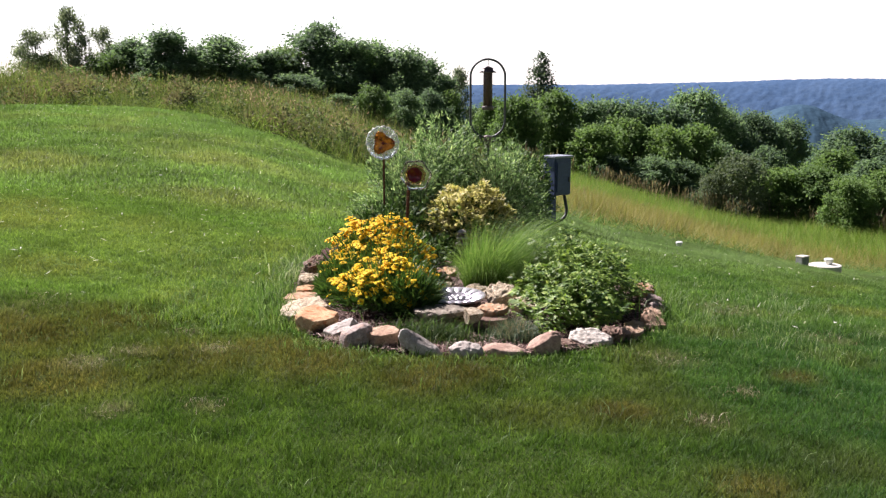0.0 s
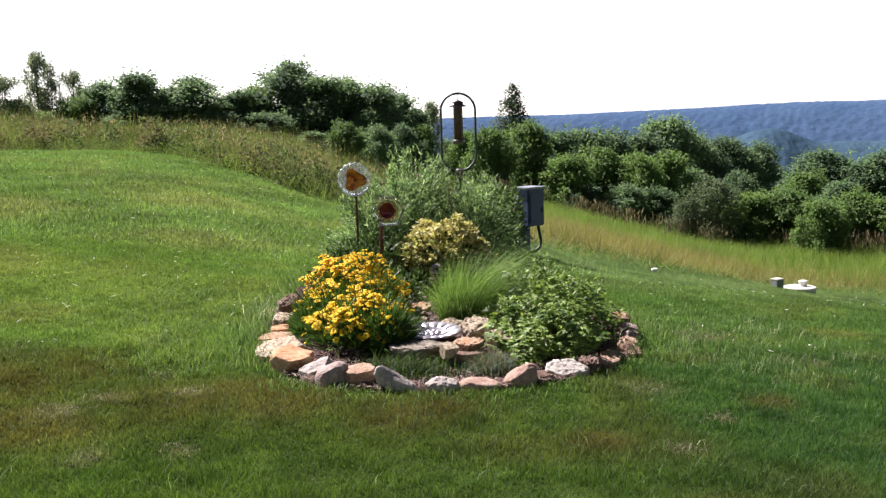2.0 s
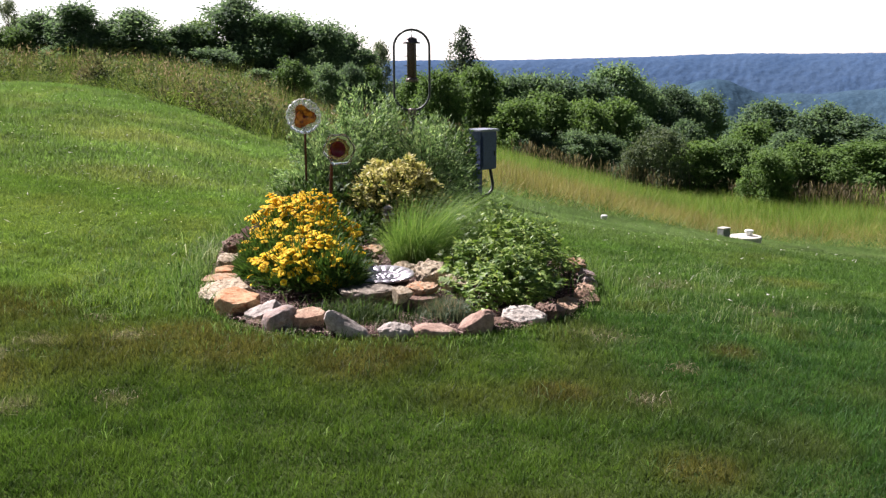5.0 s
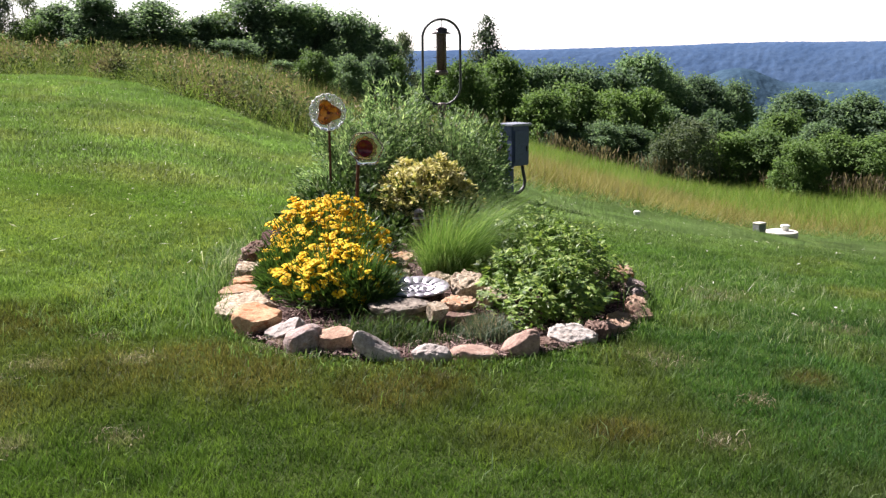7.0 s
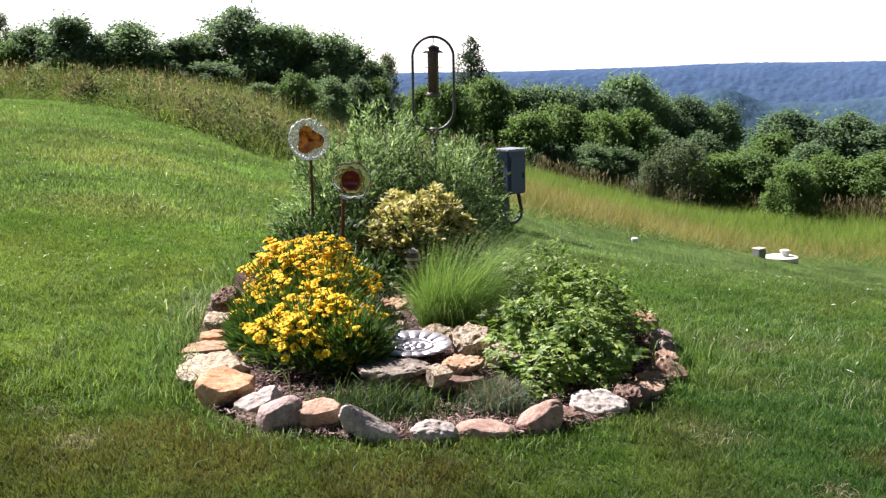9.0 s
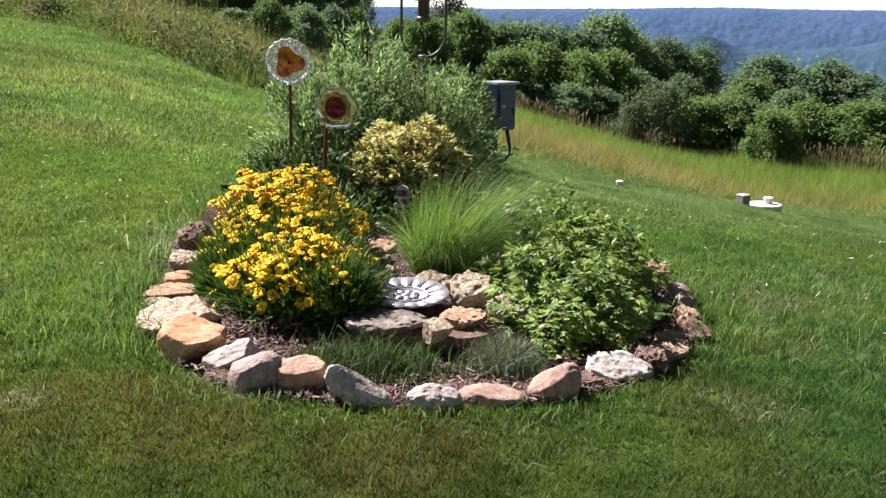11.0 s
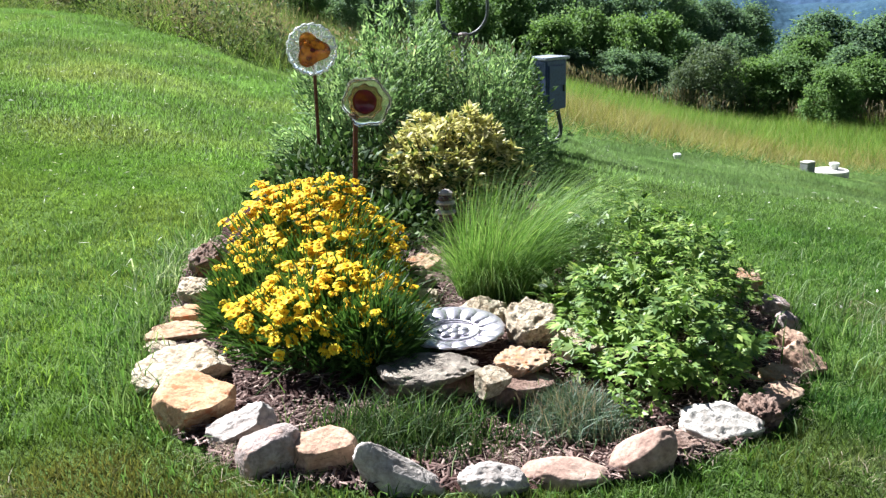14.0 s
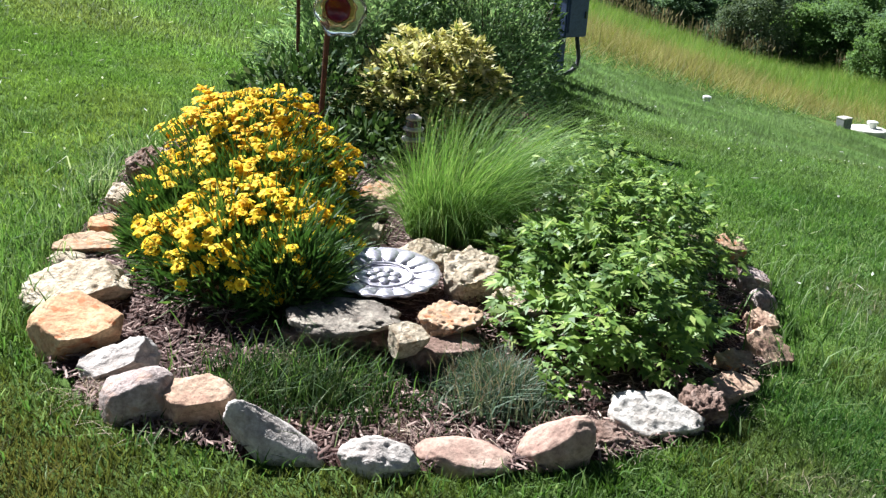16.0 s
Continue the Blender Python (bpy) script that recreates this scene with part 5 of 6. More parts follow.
# darker vine that climbs the meter post
vine = thing("climbing_vine", "dark green leafy vine grown up against the meter box", "vine", (1.0, 11.8, float(bed_z(np.array(1.0), np.array(11.8)))))
origin = np.array(vine.matrix_world.translation)
bits = []
for cx, cy, rx, ry, top, n in ((0.80, 11.0, 0.28, 0.35, 0.74, 1700), (0.90, 11.55, 0.26, 0.32, 0.76, 1900), (1.10, 12.25, 0.17, 0.24, 0.79, 2300)):
    P, D = dome_points(n, cx, cy, rx, ry, top, 0.0, 0.4, 0.2, cx * 7)
    bits.append(kites(P - origin, D + rng.normal(0, 0.6, P.shape), D + rng.normal(0, 0.5, P.shape) + [0, 0, 0.3], rng.uniform(0.035, 0.065, n), rng.uniform(0.018, 0.03, n)))
V, Q = join(*bits)
part("leaves", array_mesh("leaves", V, Q, M_VINE), None, vine)
for k in range(9):
    a = k * 2.4
    part("stem", tube([(0.08 * math.cos(a), 0.25 * math.sin(a), -0.04), (0.1 * math.cos(a), 0.3 * math.sin(a), 0.3), (0.16 * math.cos(a), 0.4 * math.sin(a), 0.52)], 0.006, 5, None, 0.4), M_BARK, vine)

# low plants in front of the rocks
tuft = thing("grassy_tuft", "low green grassy plant in front of the rocks", "plant", (-0.12, 5.92, float(bed_z(np.array(-0.12), np.array(5.92)))))
origin = np.array(tuft.matrix_world.translation)
n = 2600
x, y = rng.normal(-0.1, 0.19, n), rng.normal(5.93, 0.10, n)
hh = rng.uniform(0.03, 0.12, n) * np.exp(-((x + 0.1) / 0.4) ** 2)
V, Q = blades(np.stack([x, y, bed_z(x, y)], 1) - origin, hh, rng.uniform(0.003, 0.006, n), rng.normal(0, 0.5, (n, 2)) * hh[:, None])
part("blade_tuft", array_mesh("blade_tuft", V, Q, M_TUFT), None, tuft)
n = 130
x, y = rng.normal(-0.08, 0.19, n), rng.normal(5.96, 0.08, n)
hh = rng.uniform(0.09, 0.18, n)
V, Q = blades(np.stack([x, y, bed_z(x, y)], 1) - origin, hh, rng.uniform(0.0025, 0.0038, n), rng.normal(0, 0.35, (n, 2)) * hh[:, None])
tagged(part("stalk_tuft", array_mesh("stalks", V, Q, M_TALLGRASS), None, tuft, "longer bright stalks"), kind="stuff")
pinks = thing("dianthus_plant", "low grey-green tufted plant with dry brown stalks", "plant", (0.42, 5.98, float(bed_z(np.array(0.42), np.array(5.98)))))
origin = np.array(pinks.matrix_world.translation)
n = 2600
x, y = rng.normal(0.44, 0.085, n), rng.normal(6.0, 0.075, n)
hh = rng.uniform(0.05, 0.13, n) * np.exp(-((x - 0.44) / 0.2) ** 2)
V, Q = blades(np.stack([x, y, bed_z(x, y)], 1) - origin, hh, rng.uniform(0.0028, 0.0055, n), rng.normal(0, 0.5, (n, 2)) * hh[:, None])
part("blade_tuft", array_mesh("blade_tuft", V, Q, M_DIANTHUS), None, pinks)
n = 130
x, y = rng.normal(0.43, 0.08, n), rng.normal(5.98, 0.06, n)
hh = rng.uniform(0.10, 0.17, n)
V, Q = blades(np.stack([x, y, bed_z(x, y)], 1) - origin, hh, np.full(n, 0.0022), rng.normal(0, 0.3, (n, 2)) * hh[:, None])
tagged(part("dry_stalk_tuft", array_mesh("dry_stalk_tuft", V, Q, M_SEED), None, pinks, "dry brown flower stalks"), kind="stuff")

# ---- glass garden flowers on rods ----
def ellipse_ring(rx, rz, n=48, wob=0.0, waves_=0):
    return [(rx * (1 + wob * math.sin(waves_ * t)) * math.cos(t), 0.0, rz * (1 + wob * math.sin(waves_ * t)) * math.sin(t)) for t in [2 * math.pi * k / n for k in range(n + 1)]]


def disc_mesh(radius, depth, wob, waves_, thick=0.006, rings=6, sides=48):
    """A shallow plate facing -y with a wavy rim and real thickness."""
    bm = bmesh.new()
    grid = []
    for face in (0, 1):
        rows_ = []
        for q in range(rings + 1):
            t = q / rings
            row = []
            for k in range(sides):
                a = 2 * math.pi * k / sides
                r = radius * t * (1 + wob * t * math.sin(waves_ * a))
                row.append(bm.verts.new((r * math.cos(a), -depth * t * t * (1 + 0.5 * wob * math.cos(waves_ * a)) + face * thick, r * math.sin(a))) if q else None)
            rows_.append(row)
        mid = bm.verts.new((0, face * thick, 0))
        for q in range(1, rings):
            for k in range(sides):
                bm.faces.new((rows_[q][k], rows_[q][(k + 1) % sides], rows_[q + 1][(k + 1) % sides], rows_[q + 1][k]))
        for k in range(sides):
            bm.faces.new((mid, rows_[1][(k + 1) % sides], rows_[1][k]))
        grid.append(rows_[rings])
    for k in range(sides):
        bm.faces.new((grid[0][k], grid[0][(k + 1) % sides], grid[1][(k + 1) % sides], grid[1][k]))
    return bm


def rod(parent, top_z, thick, foot=0.0, top=0.0):
    part("rod", tube([(foot, 0.03, -0.05), ((foot + top) / 2, 0.03, top_z * 0.5), (top, 0.025, top_z)], thick, 10), M_RUST, parent, "rusty brown metal rod")


xa, ya, za = -0.515, 9.05, 1.118
ga = float(bed_z(np.array(xa), np.array(ya)))
fa = thing("glass_flower", "clear cut-glass flower with a wavy amber centre on a rod", "garden ornament", (xa, ya, ga), "glass flowers in the bed", turn=-8)
ha = za - ga
rod(fa, ha, 0.0105)
head = part("clear_plate", disc_mesh(0.142, 0.02, 0.02, 18), M_CLEAR, fa, "clear pressed-glass plate", at=(0, 0, ha), smooth_shade=True)
part("rim", tube(ellipse_ring(0.142, 0.142, 60, 0.03, 18), 0.0045, 6), M_RIB, head, at=(0, -0.018, 0))
for k in range(12):
    a = 2 * math.pi * k / 12
    b = a + 1.15
    part("glass_rib", tube([(0.14 * math.cos(a), -0.022, 0.14 * math.sin(a)), (0.068 * math.cos((a + b) / 2), -0.012, 0.068 * math.sin((a + b) / 2)), (0.14 * math.cos(b), -0.022, 0.14 * math.sin(b))], 0.0048, 5), M_RIB, head)
for k in range(16):
    a = 2 * math.pi * k / 16 + 0.1
    part("glass_spoke", tube([(r_ * math.cos(a), -0.02 * r_ / 0.14 - 0.004, r_ * math.sin(a)) for r_ in (0.085, 0.112, 0.139)], 0.0032, 5), M_RIB, head)
part("amber_plate", disc_mesh(0.088, 0.02, 0.2, 3), M_AMBER, fa, "wavy amber glass dish", at=pose(0.008, -0.028, ha - 0.002, 0, 35, 0), smooth_shade=True)
part("hub", lathe([(0.006, 0), (0.014, 0.002), (0.012, 0.012), (0.004, 0.016)], 14), M_RUBY, fa, at=pose(0.008, -0.03, ha - 0.004, 90, 0, 0), smooth_shade=True)

xb, yb, zb = -0.195, 8.15, 0.92
gb = float(bed_z(np.array(xb), np.array(yb)))
fb = thing("glass_flower", "pale olive glass flower with a dark ruby centre", "garden ornament", (xb, yb, gb), "glass flowers in the bed", turn=-14)
hb = zb - gb
rod(fb, hb - 0.02, 0.013, -0.115, -0.075)
head = part("olive_plate", disc_mesh(0.119, 0.045, 0.06, 6), M_OLIVE, fb, "pale olive wavy glass plate", at=pose(0, 0, hb, 4, 10, 0), smooth_shade=True)
part("rim", tube([(x_, -0.045, z_) for x_, _y, z_ in ellipse_ring(0.119, 0.119, 60, 0.06, 6)], 0.0035, 6), M_OLIVE, head)
part("inner_ring", disc_mesh(0.084, 0.02, 0.06, 9), M_SMOKE, fb, "tan glass ring", at=pose(-0.008, -0.018, hb, 4, 0, 0), smooth_shade=True)
part("ruby_plate", disc_mesh(0.06, 0.016, 0.02, 7), M_RUBY, fb, "dark ruby glass centre", at=pose(-0.01, -0.03, hb, 4, 0, 0), smooth_shade=True)

# ---- bird feeder ----
xf, yf = 0.45, 10.45
gf = float(bed_z(np.array(xf), np.array(yf)))
feeder = thing("bird_feeder", "tube bird feeder hung in a dark oval steel ring", "bird feeder", (xf, yf, gf))
zr0, zr1 = 1.09 - gf, 1.86 - gf
zc, hw = (zr0 + zr1) / 2, 0.172
straight = (zr1 - zr0) / 2 - hw
loop = []
for k in range(49):
    t = 2 * math.pi * k / 48 - math.pi / 2
    loop.append((hw * math.cos(t), 0, zc + hw * math.sin(t) + (straight if math.sin(t) > 1e-6 else -straight)))
part("pole", tube([(0, 0, -0.1), (0, 0, 0.5), (0, 0, zr0 - 0.05)], 0.016, 12), M_IRON, feeder, smooth_shade=True)
part("ring", tube(loop, 0.0115, 8), M_IRON, feeder, "dark oval steel ring", smooth_shade=True)
part("bracket", lathe([(0.02, -0.09), (0.034, -0.08), (0.042, -0.02), (0.042, 0.012), (0.025, 0.022)], 16), M_BRONZE, feeder, "weathered brown bracket", at=(0, 0, zr0 - 0.0))
for sx in (-1, 1):
    part("scroll", tube([(sx * 0.03, 0, zr0 - 0.05), (sx * 0.07, 0, zr0 - 0.03), (sx * 0.08, 0, zr0 + 0.02)], 0.007, 6), M_IRON, feeder)
part("hook", tube([(0, 0, zr1), (0.006, 0, zr1 - 0.03), (0, 0, zr1 - 0.07)], 0.0035, 6), M_IRON, feeder)
ft = zr1 - 0.07
tb = part("seed_tube", lathe([(0.028, -0.40), (0.046, -0.395), (0.046, -0.06), (0.044, -0.05)], 20), M_SEEDTUBE, feeder, "tube full of dark seed", at=(0, 0, ft), smooth_shade=True)
part("cap", lathe([(0.086, -0.062), (0.086, -0.054), (0.055, -0.04), (0.055, -0.016), (0.03, -0.004), (0.008, 0.004)], 24), M_BRONZE, feeder, "bronze domed cap", at=(0, 0, ft), smooth_shade=True)
part("base_tray", lathe([(0.03, -0.43), (0.058, -0.425), (0.062, -0.40), (0.05, -0.385)], 20), M_BRONZE, feeder, at=(0, 0, ft), smooth_shade=True)
for zz in (-0.36, -0.27, -0.18):
    part("perch", tube([(-0.075, -0.01, zz), (0, -0.01, zz), (0.075, -0.01, zz)], 0.003, 6), M_IRON, tb)
for q in range(4):
    a = q * math.pi / 2 + 0.6
    part("guard_wire", tube([(0.052 * math.cos(a), 0.052 * math.sin(a), -0.40), (0.052 * math.cos(a), 0.052 * math.sin(a), -0.06)], 0.003, 5), M_BRONZE, tb)

# ---- electric meter pedestal ----
xm, ym = 1.38, 12.6
gm = float(height(xm, ym))
meter = thing("meter_pedestal", "blue-grey steel electric meter box on a post with black conduit", "utility box", (xm, ym, gm), turn=38)
zt = 0.74 - gm
part("post", box(0.10, 0.10, zt - 0.2, (-0.06, 0.04, (zt - 0.4) / 2 - 0.05), 0.006), M_BOX, meter)
body = part("box_body", box(0.27, 0.22, 0.45, (0, 0, zt - 0.225), 0.012), M_BOX, meter, "blue-grey steel box")
part("lid", box(0.31, 0.27, 0.025, (0, 0, zt + 0.012), 0.006), M_LID, body, "pale steel lid")
part("door", box(0.22, 0.012, 0.36, (0, -0.117, zt - 0.23), 0.004), M_BOX, body)
part("latch", box(0.02, 0.02, 0.06, (0.08, -0.128, zt - 0.26), 0.004), M_IRON, body)
part("conduit", tube([(0.10, -0.02, zt - 0.43), (0.125, -0.03, zt - 0.56), (0.135, -0.04, zt - 0.64), (0.11, -0.05, zt - 0.71), (0.05, -0.05, zt - 0.755), (-0.02, -0.05, zt - 0.77), (-0.09, -0.04, zt - 0.78)], 0.019, 10), M_CONDUIT, meter, "curved black conduit", smooth_shade=True)

# ---- septic cover, block and pipes ----
xs, ys = 7.93, 21.4
gs = float(height(xs, ys)) - 0.01
cover = thing("septic_cover", "round pale concrete tank cover in the grass", "tank cover", (xs, ys, gs))
part("slab", lathe([(0.32, -0.15), (0.34, 0.07), (0.33, 0.10), (0.30, 0.11)], 36), M_CONCRETE, cover)
riser = part("riser_pipe", lathe([(0.075, 0.10), (0.075, 0.19), (0.068, 0.195)], 20), M_PVC, cover, "short white plastic riser", at=(0.08, 0, 0))
part("riser_cap", lathe([(0.095, 0.19), (0.095, 0.225), (0.07, 0.237)], 20), M_PVC, riser)
xk, yk = 7.2, 20.65
block = thing("concrete_block", "grey concrete block standing beside the tank cover", "block", (xk, yk, float(height(xk, yk)) - 0.02), turn=30)
part("block_body", box(0.20, 0.18, 0.32, (0, 0, 0.03), 0.012), M_BLOCK, block)
part("top_plate", box(0.21, 0.19, 0.025, (0, 0, 0.198), 0.008), M_CONCRETE, block)
xp, yp = 4.05, 17.7
pipe = thing("cleanout_pipe", "small white capped cleanout pipe in the lawn", "pipe", (xp, yp, float(height(xp, yp)) - 0.04))
part("pipe_stub", lathe([(0.045, -0.05), (0.045, 0.10), (0.04, 0.104)], 18), M_PVC, pipe)
part("pipe_cap", lathe([(0.058, 0.095), (0.058, 0.125), (0.035, 0.137)], 18), M_PVC, pipe)

# small garden light by the golden shrub
xg, yg = 0.15, 7.85
gg = float(bed_z(np.array(xg), np.array(yg)))
lamp = thing("garden_light", "small weathered tiered garden light beside the ornamental grass", "garden light", (xg, yg, gg))
zt = 0.515 - gg
part("stake", tube([(0, 0, -0.05), (0, 0, 0.2), (0, 0, zt - 0.14)], 0.012, 8), M_IRON, lamp)
part("lantern", lathe([(0.026, zt - 0.15), (0.034, zt - 0.14), (0.034, zt - 0.03), (0.028, zt - 0.02)], 16), M_SEEDTUBE, lamp, "dark lantern body")
for zz, rr in ((0.0, 0.034), (-0.045, 0.046), (-0.09, 0.05)):
    part("tier", lathe([(rr, zt + zz - 0.014), (rr, zt + zz - 0.006), (rr * 0.55, zt + zz + 0.006), (rr * 0.2, zt + zz + 0.009)], 18), STONE["pale"], lamp, "weathered grey disc")

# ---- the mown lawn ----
def in_view(x, y):
    """The wedge of lawn that the camera sees along its path, ragged at the sides; fine grass is fitted to it."""
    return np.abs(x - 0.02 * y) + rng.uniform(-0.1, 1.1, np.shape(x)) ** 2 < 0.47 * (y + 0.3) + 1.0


def vnoise(x, y, s, seed):
    """Smooth noise between 0 and 1 over the plan, s bumps to the metre."""
    grid = np.random.default_rng(seed).uniform(0, 1, (73, 73))
    X, Y = x * s + 500.3, y * s + 500.7
    i0, j0 = np.floor(X).astype(int), np.floor(Y).astype(int)
    u, v = X - i0, Y - j0
    u, v = u * u * (3 - 2 * u), v * v * (3 - 2 * v)
    a, b, c, d = grid[i0 % 73, j0 % 73], grid[(i0 + 1) % 73, j0 % 73], grid[i0 % 73, (j0 + 1) % 73], grid[(i0 + 1) % 73, (j0 + 1) % 73]
    return a * (1 - u) * (1 - v) + b * u * (1 - v) + c * (1 - u) * v + d * u * v


# dry brown places and bleached spots: x, y, reach
DRY = [(-2.35, 5.8, 0.5), (-2.0, 6.2, 0.45), (-1.9, 5.0, 0.45), (-1.35, 5.45, 0.5), (-0.7, 5.4, 0.42), (-0.05, 5.25, 0.4), (0.84, 4.64, 0.12), (1.19, 3.72, 0.2), (1.85, 5.3, 0.12),
       (-1.75, 6.85, 0.3), (-3.85, 9.5, 0.6), (3.05, 7.45, 0.22), (-2.5, 11.2, 0.6), (-1.0, 5.7, 0.3), (-2.9, 7.6, 0.4), (-5.0, 12.5, 0.8), (-3.2, 14.2, 0.7)]
PALE = [(-2.59, 6.42, 0.22), (-1.69, 5.52, 0.10), (-1.86, 5.26, 0.13), (-1.51, 5.98, 0.08), (-1.27, 5.63, 0.09), (-1.48, 4.5, 0.10), (-1.11, 4.62, 0.09), (1.28, 5.58, 0.14), (1.98, 7.16, 0.2), (1.5, 5.0, 0.08), (2.4, 6.3, 0.15), (1.2, 4.5, 0.08)]


def spread_of(places, x, y):
    f = np.zeros(np.shape(x))
    for cx, cy, r in places:
        f = np.maximum(f, np.exp(-((x - cx) ** 2 + (y - cy) ** 2) / (r * r)))
    return f


def turf_colour(x, y):
    """The colour of the grass by place: fresh and yellowish on the slope, olive and darkened by painted-in blade shade
    in front of the bed, dry and bleached in spots.
    """
    blot = 0.6 * vnoise(x, y, 0.8, 1) + 0.4 * vnoise(x, y, 2.3, 2)
    hand = 0.6 * vnoise(x, y, 6.0, 3) + 0.4 * vnoise(x, y, 15.0, 4)
    c = np.array((0.120, 0.215, 0.048)) + np.clip((blot - 0.42) * 2.2, 0, 1)[:, None] * np.array((0.050, 0.022, 0.014))
    lush = ease(1.0, 2.2, x) * ease(10.5, 8.5, y) * (0.5 + 0.5 * blot)
    c = c + lush[:, None] * (np.array((0.062, 0.150, 0.040)) - c) * 0.8
    pale_side = ease(0.6, 1.6, x) * ease(8.6, 10.0, y) * (0.5 + 0.5 * blot)
    c = c + pale_side[:, None] * (np.array((0.140, 0.222, 0.088)) - c) * 0.85
    # front zone: olive turf, with the shade between blades put into the colour
    olive_shade = ease(6.75, 6.15, y + 0.9 * (blot - 0.5) - 0.25 * ease(0.8, 2.5, x)) * 0.92
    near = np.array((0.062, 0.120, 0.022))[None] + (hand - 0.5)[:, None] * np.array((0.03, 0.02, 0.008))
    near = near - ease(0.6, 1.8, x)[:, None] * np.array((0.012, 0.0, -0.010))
    c = c + olive_shade[:, None] * (near - c)
    dry = np.clip(spread_of(DRY, x, y) * 1.5 * (0.35 + 1.1 * blot), 0, 1) + 0.5 * np.clip((vnoise(x, y, 1.6, 9) - 0.68) * 4, 0, 1)
    brown = np.where((olive_shade > 0.4)[:, None], np.array((0.112, 0.100, 0.034)), np.array((0.172, 0.21, 0.06)))
    c = c + np.clip(dry, 0, 1)[:, None] * (brown - c) * 0.85
    pale = np.clip(spread_of(PALE, x, y) * (2.4 * hand - 0.5), 0, 1)
    c = c + pale[:, None] * (np.array((0.20, 0.19, 0.13)) - c) * 0.6
    tuft = vnoise(x, y, 3.2, 12)
    even = 1 - 0.55 * ease(8.0, 11.5, y)
    far_off = ease(8.5, 11.5, y)
    c = c * (1 - far_off * (0.06 - 0.5 * (vnoise(x, y, 1.3, 14) - 0.5) - 0.35 * (vnoise(x * 0.6, y, 3.6, 15) - 0.5)))[:, None]
    return c * (1 + even * (0.66 * hand + 0.34 * tuft - 0.5))[:, None]


def turf(y0, y1, dens):
    """Roots of the grass in one band of the lawn, with the height factor of each blade."""
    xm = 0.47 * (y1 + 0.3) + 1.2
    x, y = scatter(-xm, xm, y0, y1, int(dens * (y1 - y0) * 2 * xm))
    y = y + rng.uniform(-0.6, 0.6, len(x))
    keep = in_view(x, y) & (y < lawn_edge(x)) & ~in_bed(x, y, 0.015) & ~((np.abs(x - 7.5) < 1.0) & (y > 19.6) & (rng.uniform(0, 1, len(x)) < ease(19.6, 20.6, y)))
    x, y = x[keep], y[keep]
    # uneven mowing: clumps a hand wide, some of them taller
    rough = 0.6 * vnoise(x, y, 11.0, 5) + 0.4 * vnoise(x, y, 26.0, 6)
    tuft = 0.35 + 0.35 * waves(x, y, 2.1, 1) + 1.5 * np.clip(rough - 0.25, 0, 1) ** 1.3
    return x, y, tuft * rng.uniform(0.45, 1.3, len(x))


def turf_sheet(x, y, w, h, lean):
    n = len(x)
    P = stand(x, y)
    a = rng.uniform(0, 2 * math.pi, n)
    side = np.stack([np.cos(a), np.sin(a), np.zeros(n)], 1) * (w * rng.uniform(0.5, 0.9, n))[:, None]
    tip = P + np.concatenate([rng.normal(0, lean, (n, 2)), np.ones((n, 1))], 1) * h[:, None]
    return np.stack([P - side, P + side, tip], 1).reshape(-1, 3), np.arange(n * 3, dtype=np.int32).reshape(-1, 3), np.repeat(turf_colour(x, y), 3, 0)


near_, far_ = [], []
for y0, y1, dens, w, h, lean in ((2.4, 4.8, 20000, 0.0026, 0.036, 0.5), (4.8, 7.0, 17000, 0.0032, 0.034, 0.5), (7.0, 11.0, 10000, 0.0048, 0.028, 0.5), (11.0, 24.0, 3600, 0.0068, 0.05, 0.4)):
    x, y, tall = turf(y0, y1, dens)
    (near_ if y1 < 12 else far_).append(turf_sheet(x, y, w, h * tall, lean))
# coarser tufts on the lawn outside the camera's view
x, y = scatter(-13, 12, -5, 21, 200000)
keep = ~in_view(x, np.maximum(y, 1.5)) & (y < lawn_edge(x)) | (y < 2.0)
x, y = x[keep], y[keep]
far_.append(turf_sheet(x, y, 0.022, rng.uniform(0.015, 0.035, len(x)), 0.6))
for label, mat, sheets in (("mown green lawn with dry brownish patches round the bed", M_LAWN, near_), ("mown green lawn on the slope behind the bed", M_LAWN_FAR, far_)):
    V, Q = join(*[(v, q) for v, q, _ in sheets])
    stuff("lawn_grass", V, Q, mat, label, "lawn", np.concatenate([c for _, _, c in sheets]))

# pale flecks scattered over the slope in view: painted glints of grass blades
x, y = scatter(-9, 9, 6.5, 19.5, 1500)
keep = in_view(x, y) & (y < lawn_edge(x) - 0.2) & ~in_bed(x, y, 0.05) & ((x < 0) | (rng.uniform(0, 1, len(x)) < 0.3))
P = stand(x[keep], y[keep], 0.04)
m = len(P)
V, Q = kites(P, rng.normal(0, 1, (m, 3)) * [1, 1, 0.4], rng.normal(0, 0.5, (m, 3)) + [0, 0, 1], rng.uniform(0.03, 0.075, m), rng.uniform(0.006, 0.011, m))
stuff("grass_clippings", V, Q, M_FLECK, "pale flecks on the lawn, painted glints of grass blades", "grass")

# dead pale blades in the dry patches
T = np.concatenate([np.stack([rng.normal(cx, r * 0.7, int(900 * r)), rng.normal(cy, r * 0.7, int(900 * r))], 1) for cx, cy, r in PALE])
T = T[~in_bed(T[:, 0], T[:, 1], 0.03)]
hh = rng.uniform(0.015, 0.04, len(T))
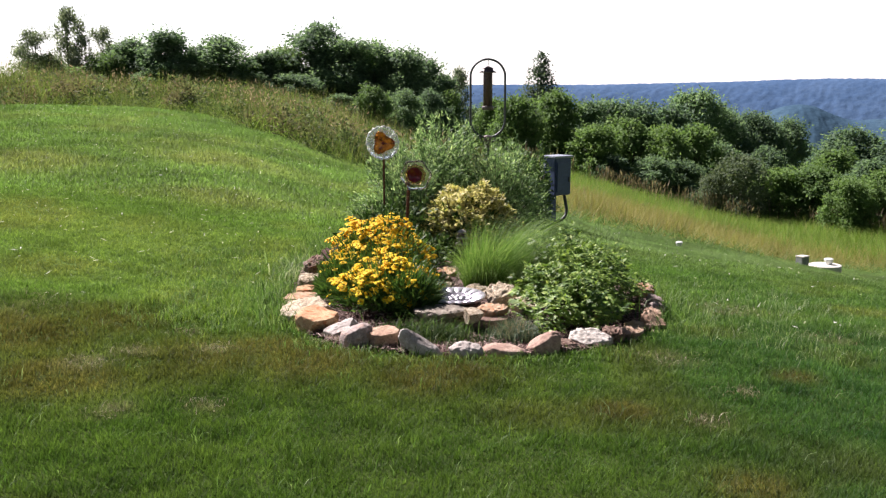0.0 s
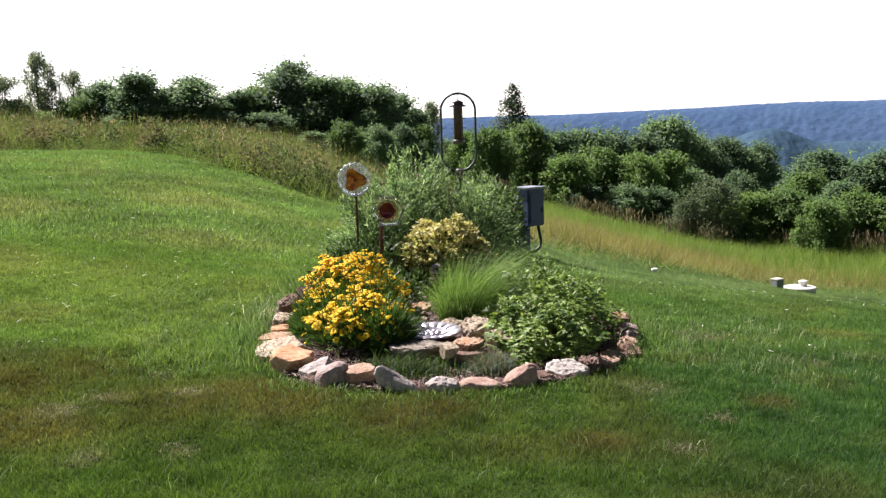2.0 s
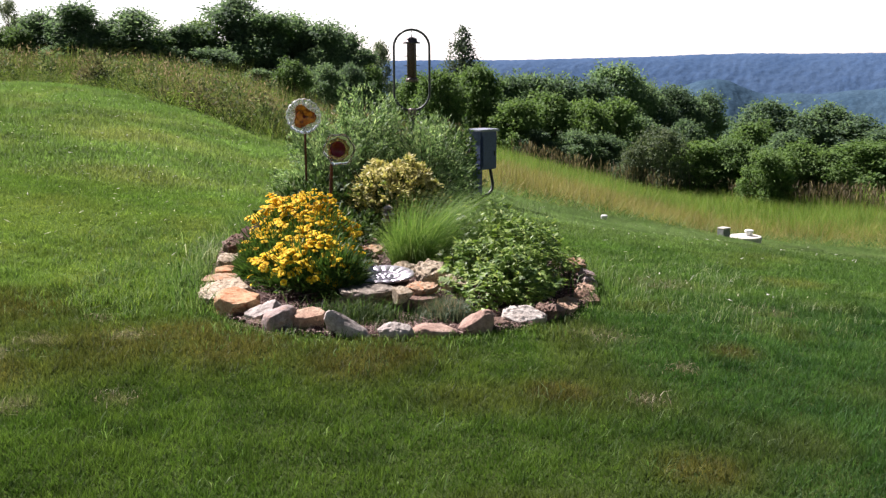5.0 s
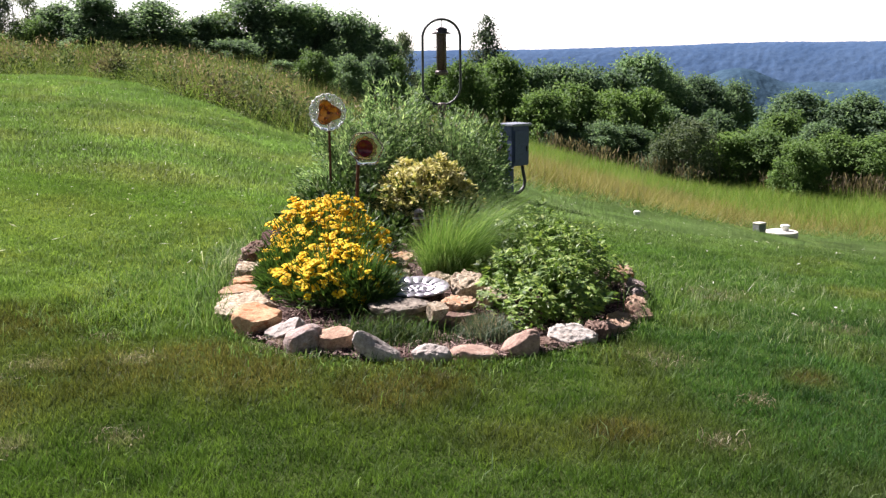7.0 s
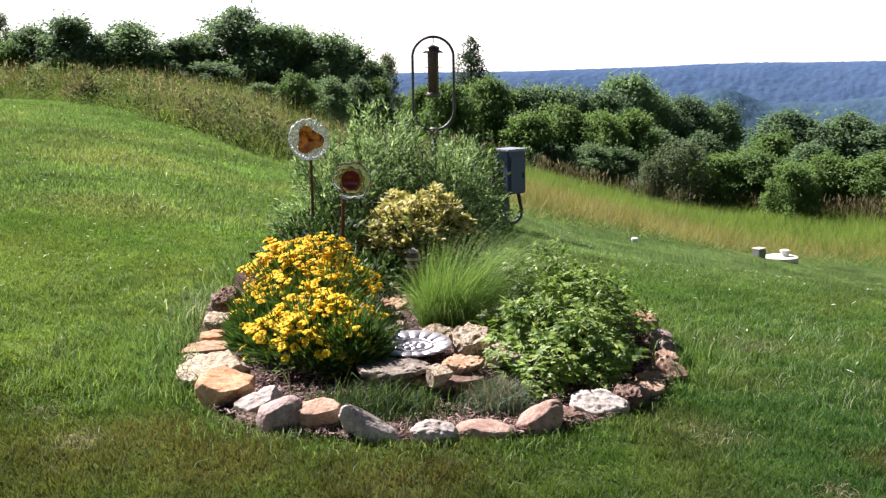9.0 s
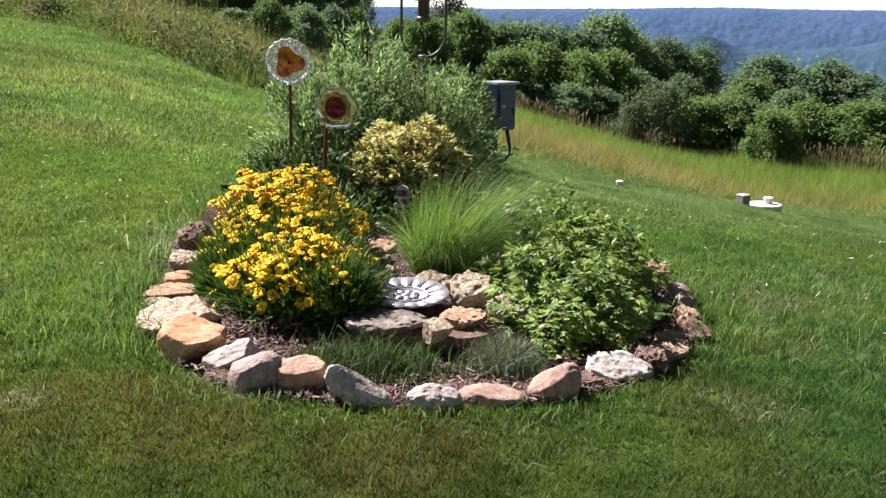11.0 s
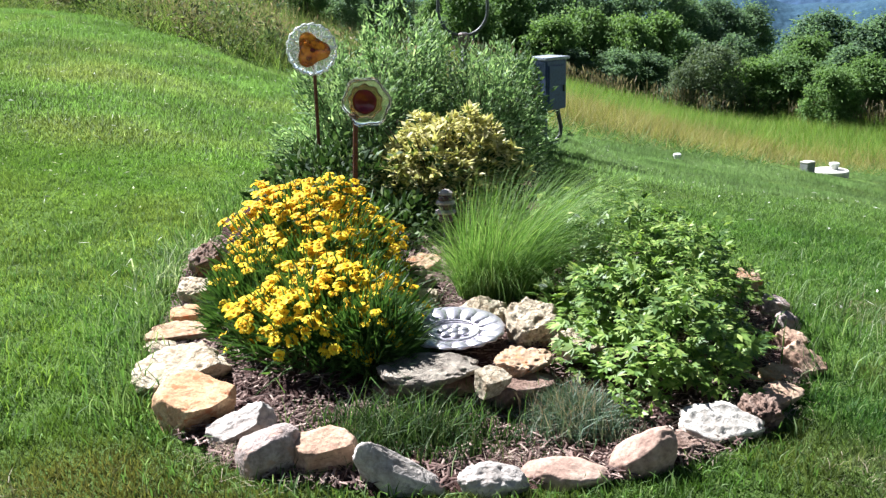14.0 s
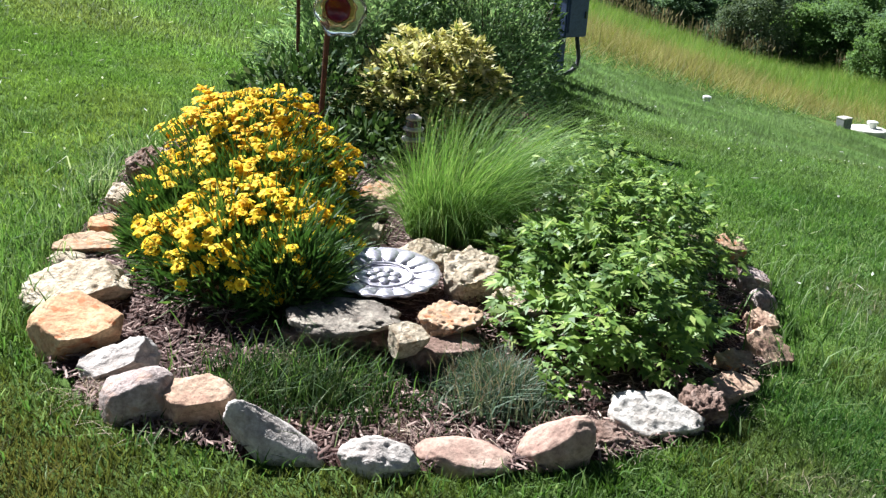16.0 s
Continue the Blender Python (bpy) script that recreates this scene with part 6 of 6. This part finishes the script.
V, Q = blades(stand(T[:, 0], T[:, 1], 0.008), hh, rng.uniform(0.002, 0.004, len(T)), rng.normal(0, 0.03, (len(T), 2)))
stuff("dead_grass", V, Q, M_DEAD, "pale dead blades in the dry lawn patches", "grass")

# white flecks in the short grass: clover heads and painted glints
x, y = scatter(-8, 4, 6.5, 19, 1500)
keep = in_view(x, y) & (y < lawn_edge(x) - 0.2) & ~in_bed(x, y, 0.05) & (waves(x, y, 1.1, 4) + rng.normal(0, 0.15, len(x)) > 0.52)
P = stand(x[keep], y[keep], 0.03)
V, Q = kites(P, rng.normal(0, 0.6, P.shape) + [0, 0, 0.6], sphere_dirs(len(P)), rng.uniform(0.012, 0.026, len(P)), 0.014)
stuff("clover_heads", V, Q, M_FLECK, "small white flecks in the lawn, clover and painted glints", "flowers")

# longer grass where the mower misses: along the stones and in loose tufts
ang = rng.uniform(0, 1, 6000) * len(BED)
k0 = ang.astype(int) % len(BED)
f = (ang % 1)[:, None]
E = BED[k0] * (1 - f) + BED[(k0 + 1) % len(BED)] * f
c = np.array((0.2, 7.4))
out = unit(E - c)
E = E + out * np.abs(rng.normal(0.12, 0.10, 6000))[:, None] + rng.normal(0, 0.02, E.shape)
front = ease(6.6, 5.8, E[:, 1])
keep = rng.uniform(0, 1, 6000) > 0.3 * front + 0.55 * (E[:, 0] > 1.1)
E, front = E[keep], front[keep]
hh = rng.uniform(0.05, 0.17, len(E)) * (1 - 0.62 * front)
V1 = blades(stand(E[:, 0], E[:, 1]), hh, rng.uniform(0.003, 0.007, len(E)), rng.normal(0, 0.5, (len(E), 2)) * hh[:, None])
T = []
for q in range(520):
    cx, cy = rng.uniform(-5, 6), 3.6 + 11.5 * rng.uniform(0, 1) ** 1.4
    if in_bed(np.array(cx), np.array(cy), 0.05) or cy > lawn_edge(cx) - 0.3:
        continue
    m = rng.integers(4, 14)
    T.append(np.stack([rng.normal(cx, 0.05, m), rng.normal(cy, 0.05, m)], 1))
# lusher growth beside the bed
for q in range(230):
    cx, cy = (rng.normal(-1.55, 0.28), rng.uniform(6.0, 8.6)) if q % 2 else (rng.normal(2.1, 0.45), rng.uniform(5.6, 8.6))
    if in_bed(np.array(cx), np.array(cy), 0.06):
        continue
    m = rng.integers(14, 40)
    T.append(np.stack([rng.normal(cx, 0.045, m), rng.normal(cy, 0.045, m)], 1))
T = np.concatenate(T)
T = T[~in_bed(T[:, 0], T[:, 1], 0.02)]
hh = rng.uniform(0.03, 0.08, len(T))
V2 = blades(stand(T[:, 0], T[:, 1]), hh, rng.uniform(0.003, 0.005, len(T)), rng.normal(0, 0.6, (len(T), 2)) * hh[:, None])
V, Q = join(V1, V2)
stuff("uncut_grass", V, Q, M_TALLGRASS, "longer bright grass against the stone edging", "grass")
# a bright lush clump of grass beside the bed
T = []
for q in range(70):
    cx, cy = rng.normal(-1.45, 0.2), rng.normal(6.6, 0.3)
    T.append(np.stack([rng.normal(cx, 0.04, 16), rng.normal(cy, 0.04, 16)], 1))
T = np.concatenate(T)
T = T[~in_bed(T[:, 0], T[:, 1], 0.06)]
hh = rng.uniform(0.03, 0.085, len(T))
V, Q = blades(stand(T[:, 0], T[:, 1]), hh, rng.uniform(0.003, 0.006, len(T)), rng.normal(0, 0.6, (len(T), 2)) * hh[:, None])
stuff("lush_grass", V, Q, M_MEADOW_GREEN, "bright lush grass clumps beside the stones", "grass")
# pale bent blades in the lawn beyond the leafy plant
T = []
for q in range(75):
    cx, cy = rng.uniform(1.65, 2.9), rng.uniform(5.6, 8.2)
    T.append(np.stack([rng.normal(cx, 0.05, 9), rng.normal(cy, 0.05, 9)], 1))
T = np.concatenate(T)
hh = rng.uniform(0.04, 0.09, len(T))
V, Q = blades(stand(T[:, 0], T[:, 1]), hh, rng.uniform(0.002, 0.004, len(T)), rng.normal(0.2, 0.6, (len(T), 2)) * hh[:, None])
stuff("bent_grass", V, Q, M_STRIPED, "pale bent grass blades in the lawn", "grass")
# pale striped tufts outside the edging
T = np.concatenate([np.stack([rng.normal(cx, 0.06, 70), rng.normal(cy, 0.07, 70)], 1) for cx, cy in ((-1.14, 7.75), (-1.12, 8.0), (-1.17, 7.5))])
hh = rng.uniform(0.08, 0.2, len(T))
V, Q = blades(stand(T[:, 0], T[:, 1]), hh, rng.uniform(0.005, 0.009, len(T)), rng.normal(0, 0.55, (len(T), 2)) * hh[:, None])
stuff("striped_grass", V, Q, M_STRIPED, "pale striped grass tufts outside the stones", "grass")
# dead straw and needles lying at the foot of the stones
T = np.concatenate([np.stack([rng.normal(cx, sx, n), rng.normal(cy, sy, n)], 1) for cx, cy, sx, sy, n in
                    ((-0.60, 5.86, 0.05, 0.05, 240), (-0.40, 5.70, 0.07, 0.03, 90), (0.70, 5.80, 0.07, 0.05, 260), (0.24, 5.74, 0.09, 0.03, 90), (1.08, 6.08, 0.05, 0.05, 160), (1.25, 6.4, 0.05, 0.08, 120))])
hh = rng.uniform(0.012, 0.03, len(T))
V, Q = blades(np.stack([T[:, 0], T[:, 1], np.where(in_bed(T[:, 0], T[:, 1]), bed_z(T[:, 0], T[:, 1]), height(T[:, 0], T[:, 1])) + 0.008], 1), hh, rng.uniform(0.0015, 0.0028, len(T)), rng.normal(0, 0.045, (len(T), 2)))
stuff("dry_straw", V, Q, M_STRAW, "dead pinkish straw and needles between the stones", "straw")
